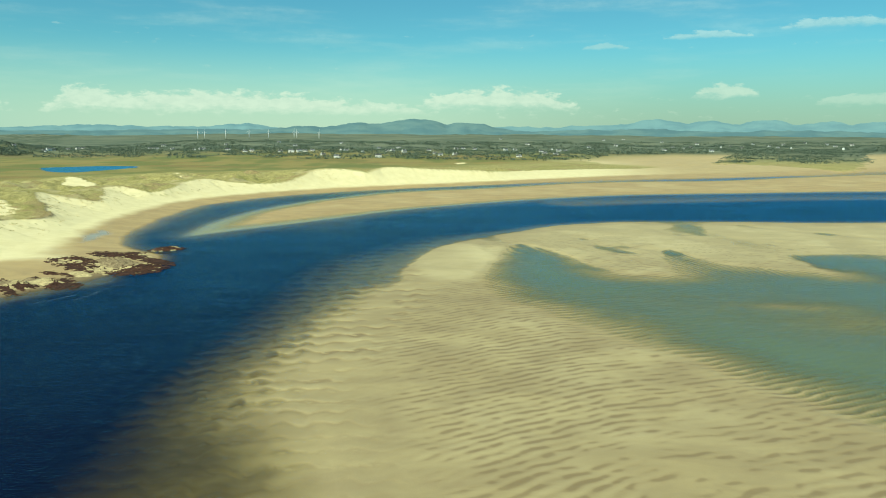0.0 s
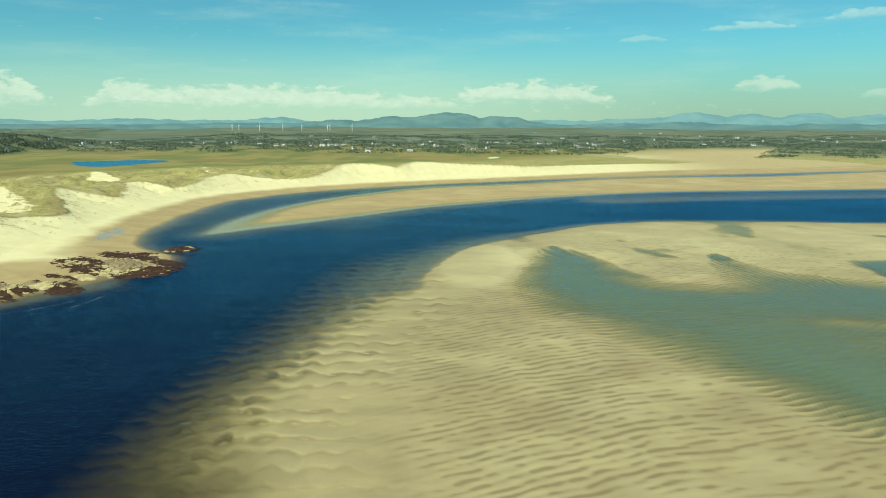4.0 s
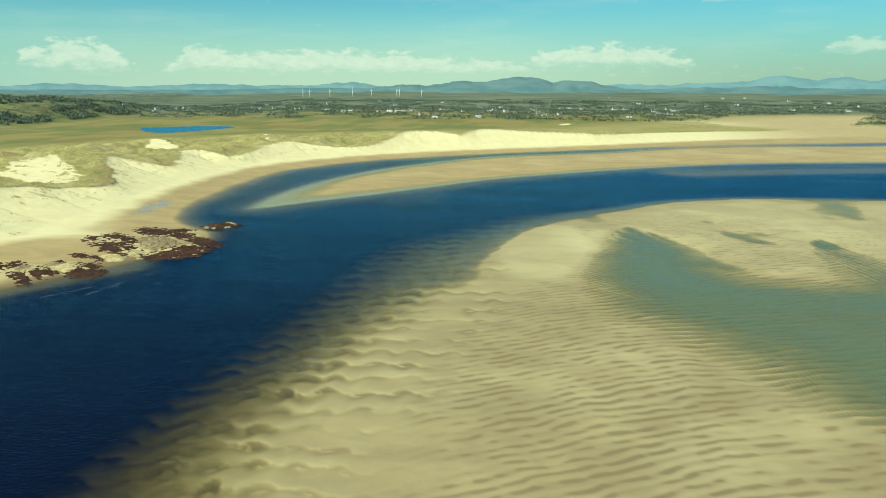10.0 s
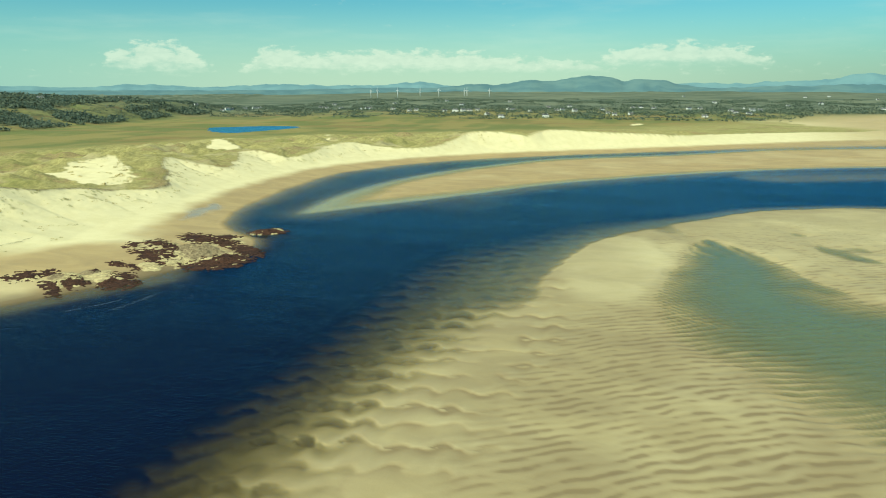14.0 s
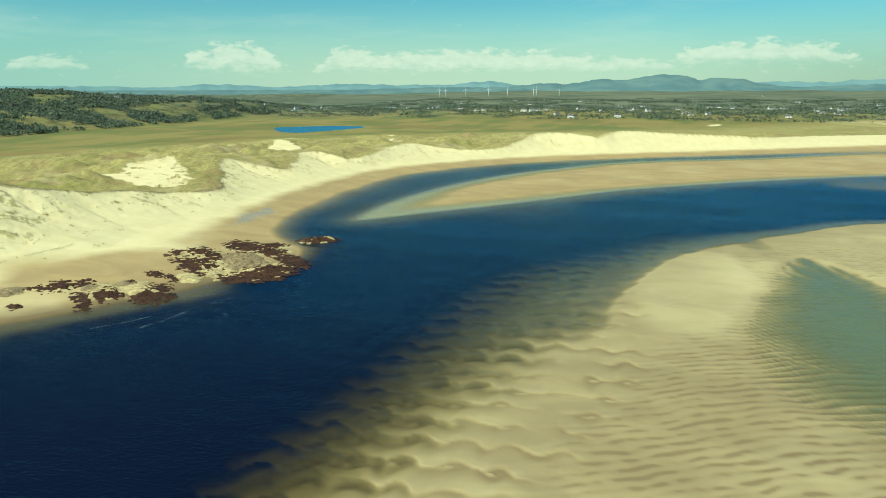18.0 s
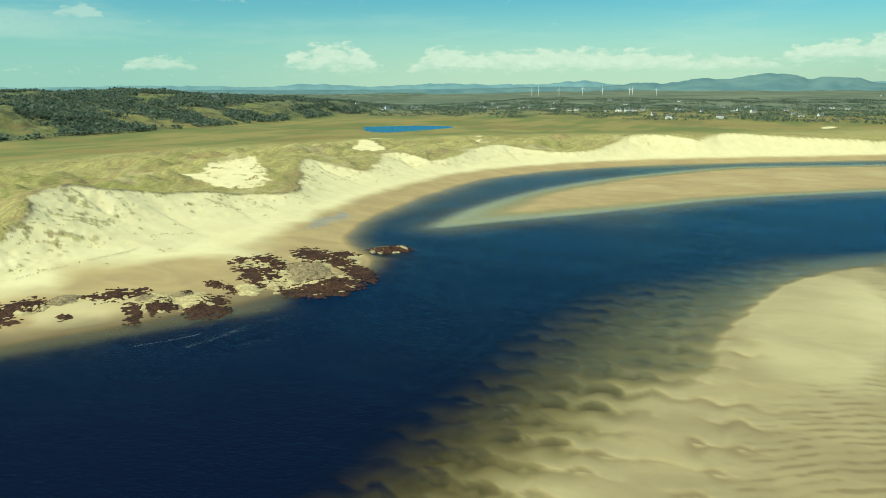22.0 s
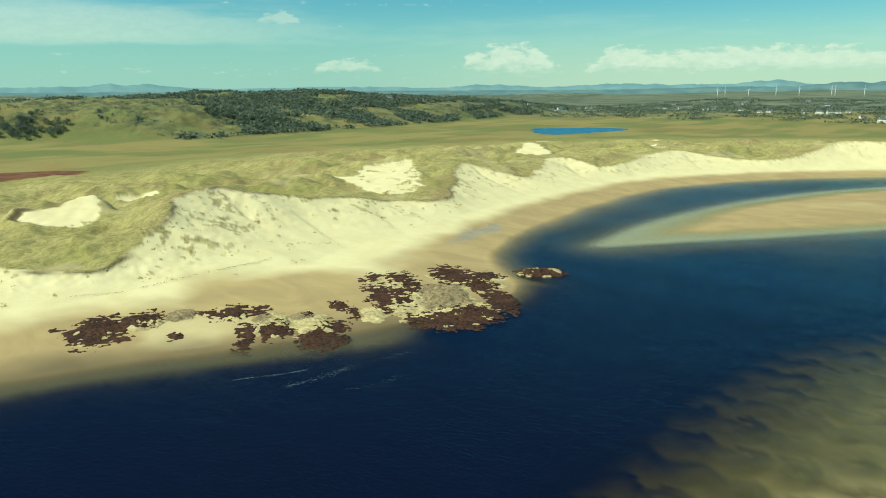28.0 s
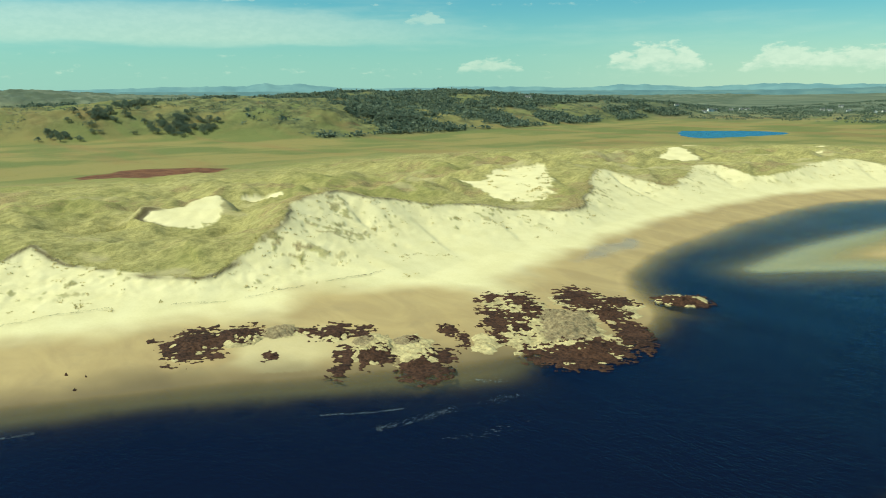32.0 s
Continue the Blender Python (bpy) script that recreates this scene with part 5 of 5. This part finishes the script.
# ---- marram tufts on the dunes ----
def blades(x, y, z, tall, per, rng):
    n = len(x)
    a, lean = rng.uniform(0, 6.283, (n, per)), rng.uniform(0.2, 0.9, (n, per))
    h = tall[:, None] * rng.uniform(0.6, 1.15, (n, per))
    foot = np.stack([x, y, z], -1)[:, None] + np.stack([np.cos(a) * 0.12, np.sin(a) * 0.12, 0 * a - 0.05], -1)
    tip = foot + np.stack([np.cos(a) * lean * h, np.sin(a) * lean * h, h], -1)
    side = np.stack([-np.sin(a), np.cos(a), 0 * a], -1) * 0.09
    return np.stack([foot - side, foot + side, tip], 2).reshape(-1, 3, 3)


tx, ty = rng.uniform(-380, -175, 90000), rng.uniform(140, 520, 90000)
out = land(tx, ty)
keep = (out[1] > 0.4) & (out[8] > 35) & (rng.uniform(size=len(tx)) < np.where(np.abs(out[9]) < 3, 0.6, 0.06))
slope = (out[9] < 0) & (out[9] > -26) & (out[8] > 62) & (fbm(tx, ty, 6, 3, 411) > 0.38) & (rng.uniform(size=len(tx)) < 0.3)
keep |= slope
tx, ty, tz = tx[keep], ty[keep], out[0][keep]
scatter("marram_grass", "straw-green marram grass tufts on the dunes", "grass", tx, ty, tz, MARRAM, lambda x, y, z: blades(x, y, z, rng.uniform(0.18, 0.42, len(x)), 5, rng))

# turf that has broken from the lip and lies on the sand face
tx, ty = rng.uniform(-260, -60, 120000), rng.uniform(130, 700, 120000)
out = land(tx, ty)
near_lip = np.exp(np.minimum(out[9], 0) / 7)
keep = (out[9] < 0.3) & (out[8] > 30) & (out[0] > 3) & (fbm(tx, ty, 7, 3, 413) + 0.45 * near_lip > 0.46) & (rng.uniform(size=len(tx)) < 0.3)
tx, ty, tz = tx[keep], ty[keep], out[0][keep]
scatter("turf_clods", "small clods of olive turf fallen on the sand", "turf", tx, ty, tz, CLOD, lambda x, y, z: clumps(x, y, z - 0.25, rng.uniform(0.25, 0.75, len(x)), 5, rng))

# scraps of turf sliding into the large hollow
tx, ty = rng.uniform(-270, -205, 16000), rng.uniform(342, 412, 16000)
out = land(tx, ty)
keep = (out[1] < 0.6) & (out[9] > 0) & (fbm(tx, ty, 6, 3, 415) + 0.6 * ss(tx + 0.7 * ty, 24, 50) > 0.56) & (rng.uniform(size=len(tx)) < 0.3)
tx, ty, tz = tx[keep], ty[keep], out[0][keep]
scatter("turf_scraps", "small scraps of olive turf in the sandy hollow", "turf", tx, ty, tz, CLOD, lambda x, y, z: clumps(x, y, z - 0.2, rng.uniform(0.35, 0.9, len(x)), 5, rng))

# ---- strand line, foam ----
tx, ty = [], []
line = smooth_line([(-189, 150), (-189, 176), (-186, 196), (-177, 218), (-173, 242), (-172, 258)], 60)
line = line + 0.9 * np.stack([fbm(line[:, 1], line[:, 1] * 0, 9, 3, 433), 0 * line[:, 1]], -1)
pick = rng.randint(0, len(line), 1100)
gap = fbm(line[pick, 0], line[pick, 1], 18, 2, 431) > -0.08
tx, ty = line[pick, 0][gap] + rng.normal(size=gap.sum()) * 0.16, line[pick, 1][gap] + rng.normal(size=gap.sum()) * 0.3
tz = land(tx, ty)[0]
scatter("strand_line", "thin dark line of dried seaweed along the beach", "seaweed", tx, ty, tz, WRACK, lambda x, y, z: clumps(x, y, z - 0.02, np.full(len(x), 0.15), 3, rng))


def foam_quads(x, y, z):
    a, s = fa + rng.normal(size=len(x)) * 0.25, rng.uniform(0.10, 0.36, len(x))
    w = s * rng.uniform(0.05, 0.12, len(x))
    u = np.stack([np.cos(a) * s, np.sin(a) * s, 0 * a], -1)
    v = np.stack([-np.sin(a) * w, np.cos(a) * w, 0 * a], -1)
    c = np.stack([x, y, z + 0.012 + 0.004 * rng.uniform(size=len(x))], -1)
    return np.stack([c - u, c - v, c + u, c + v], 1)


fx, fy, fa = [], [], []
for pts, n, wide in (([(-117, 206), (-113, 212), (-110.5, 217)], 90, 0.15), ([(-107.5, 210), (-106, 217), (-105.5, 224)], 110, 0.5), ([(-112, 233), (-108, 237)], 40, 0.4), ([(-104, 228), (-102, 236)], 30, 0.6), ([(-141, 165), (-139, 171)], 40, 0.2),
                     ([(-112, 345), (-104, 352), (-108, 362)], 60, 1.2), ([(-100, 330), (-96, 345)], 40, 1.4), ([(-98, 215), (-95, 226)], 24, 1.0)):
    s = smooth_line(pts, 40)
    n *= 2
    pick = rng.randint(0, len(s) - 1, n)
    fx.append(s[pick, 0] + rng.normal(size=n) * wide), fy.append(s[pick, 1] + rng.normal(size=n) * wide)
    fa.append(np.arctan2(s[pick + 1, 1] - s[pick, 1], s[pick + 1, 0] - s[pick, 0]))
fa = np.concatenate(fa)
fx, fy = np.concatenate(fx), np.concatenate(fy)
scatter("foam", "thin broken streaks of white foam on the water", "foam", fx, fy, np.zeros(len(fx)), FOAM, foam_quads)
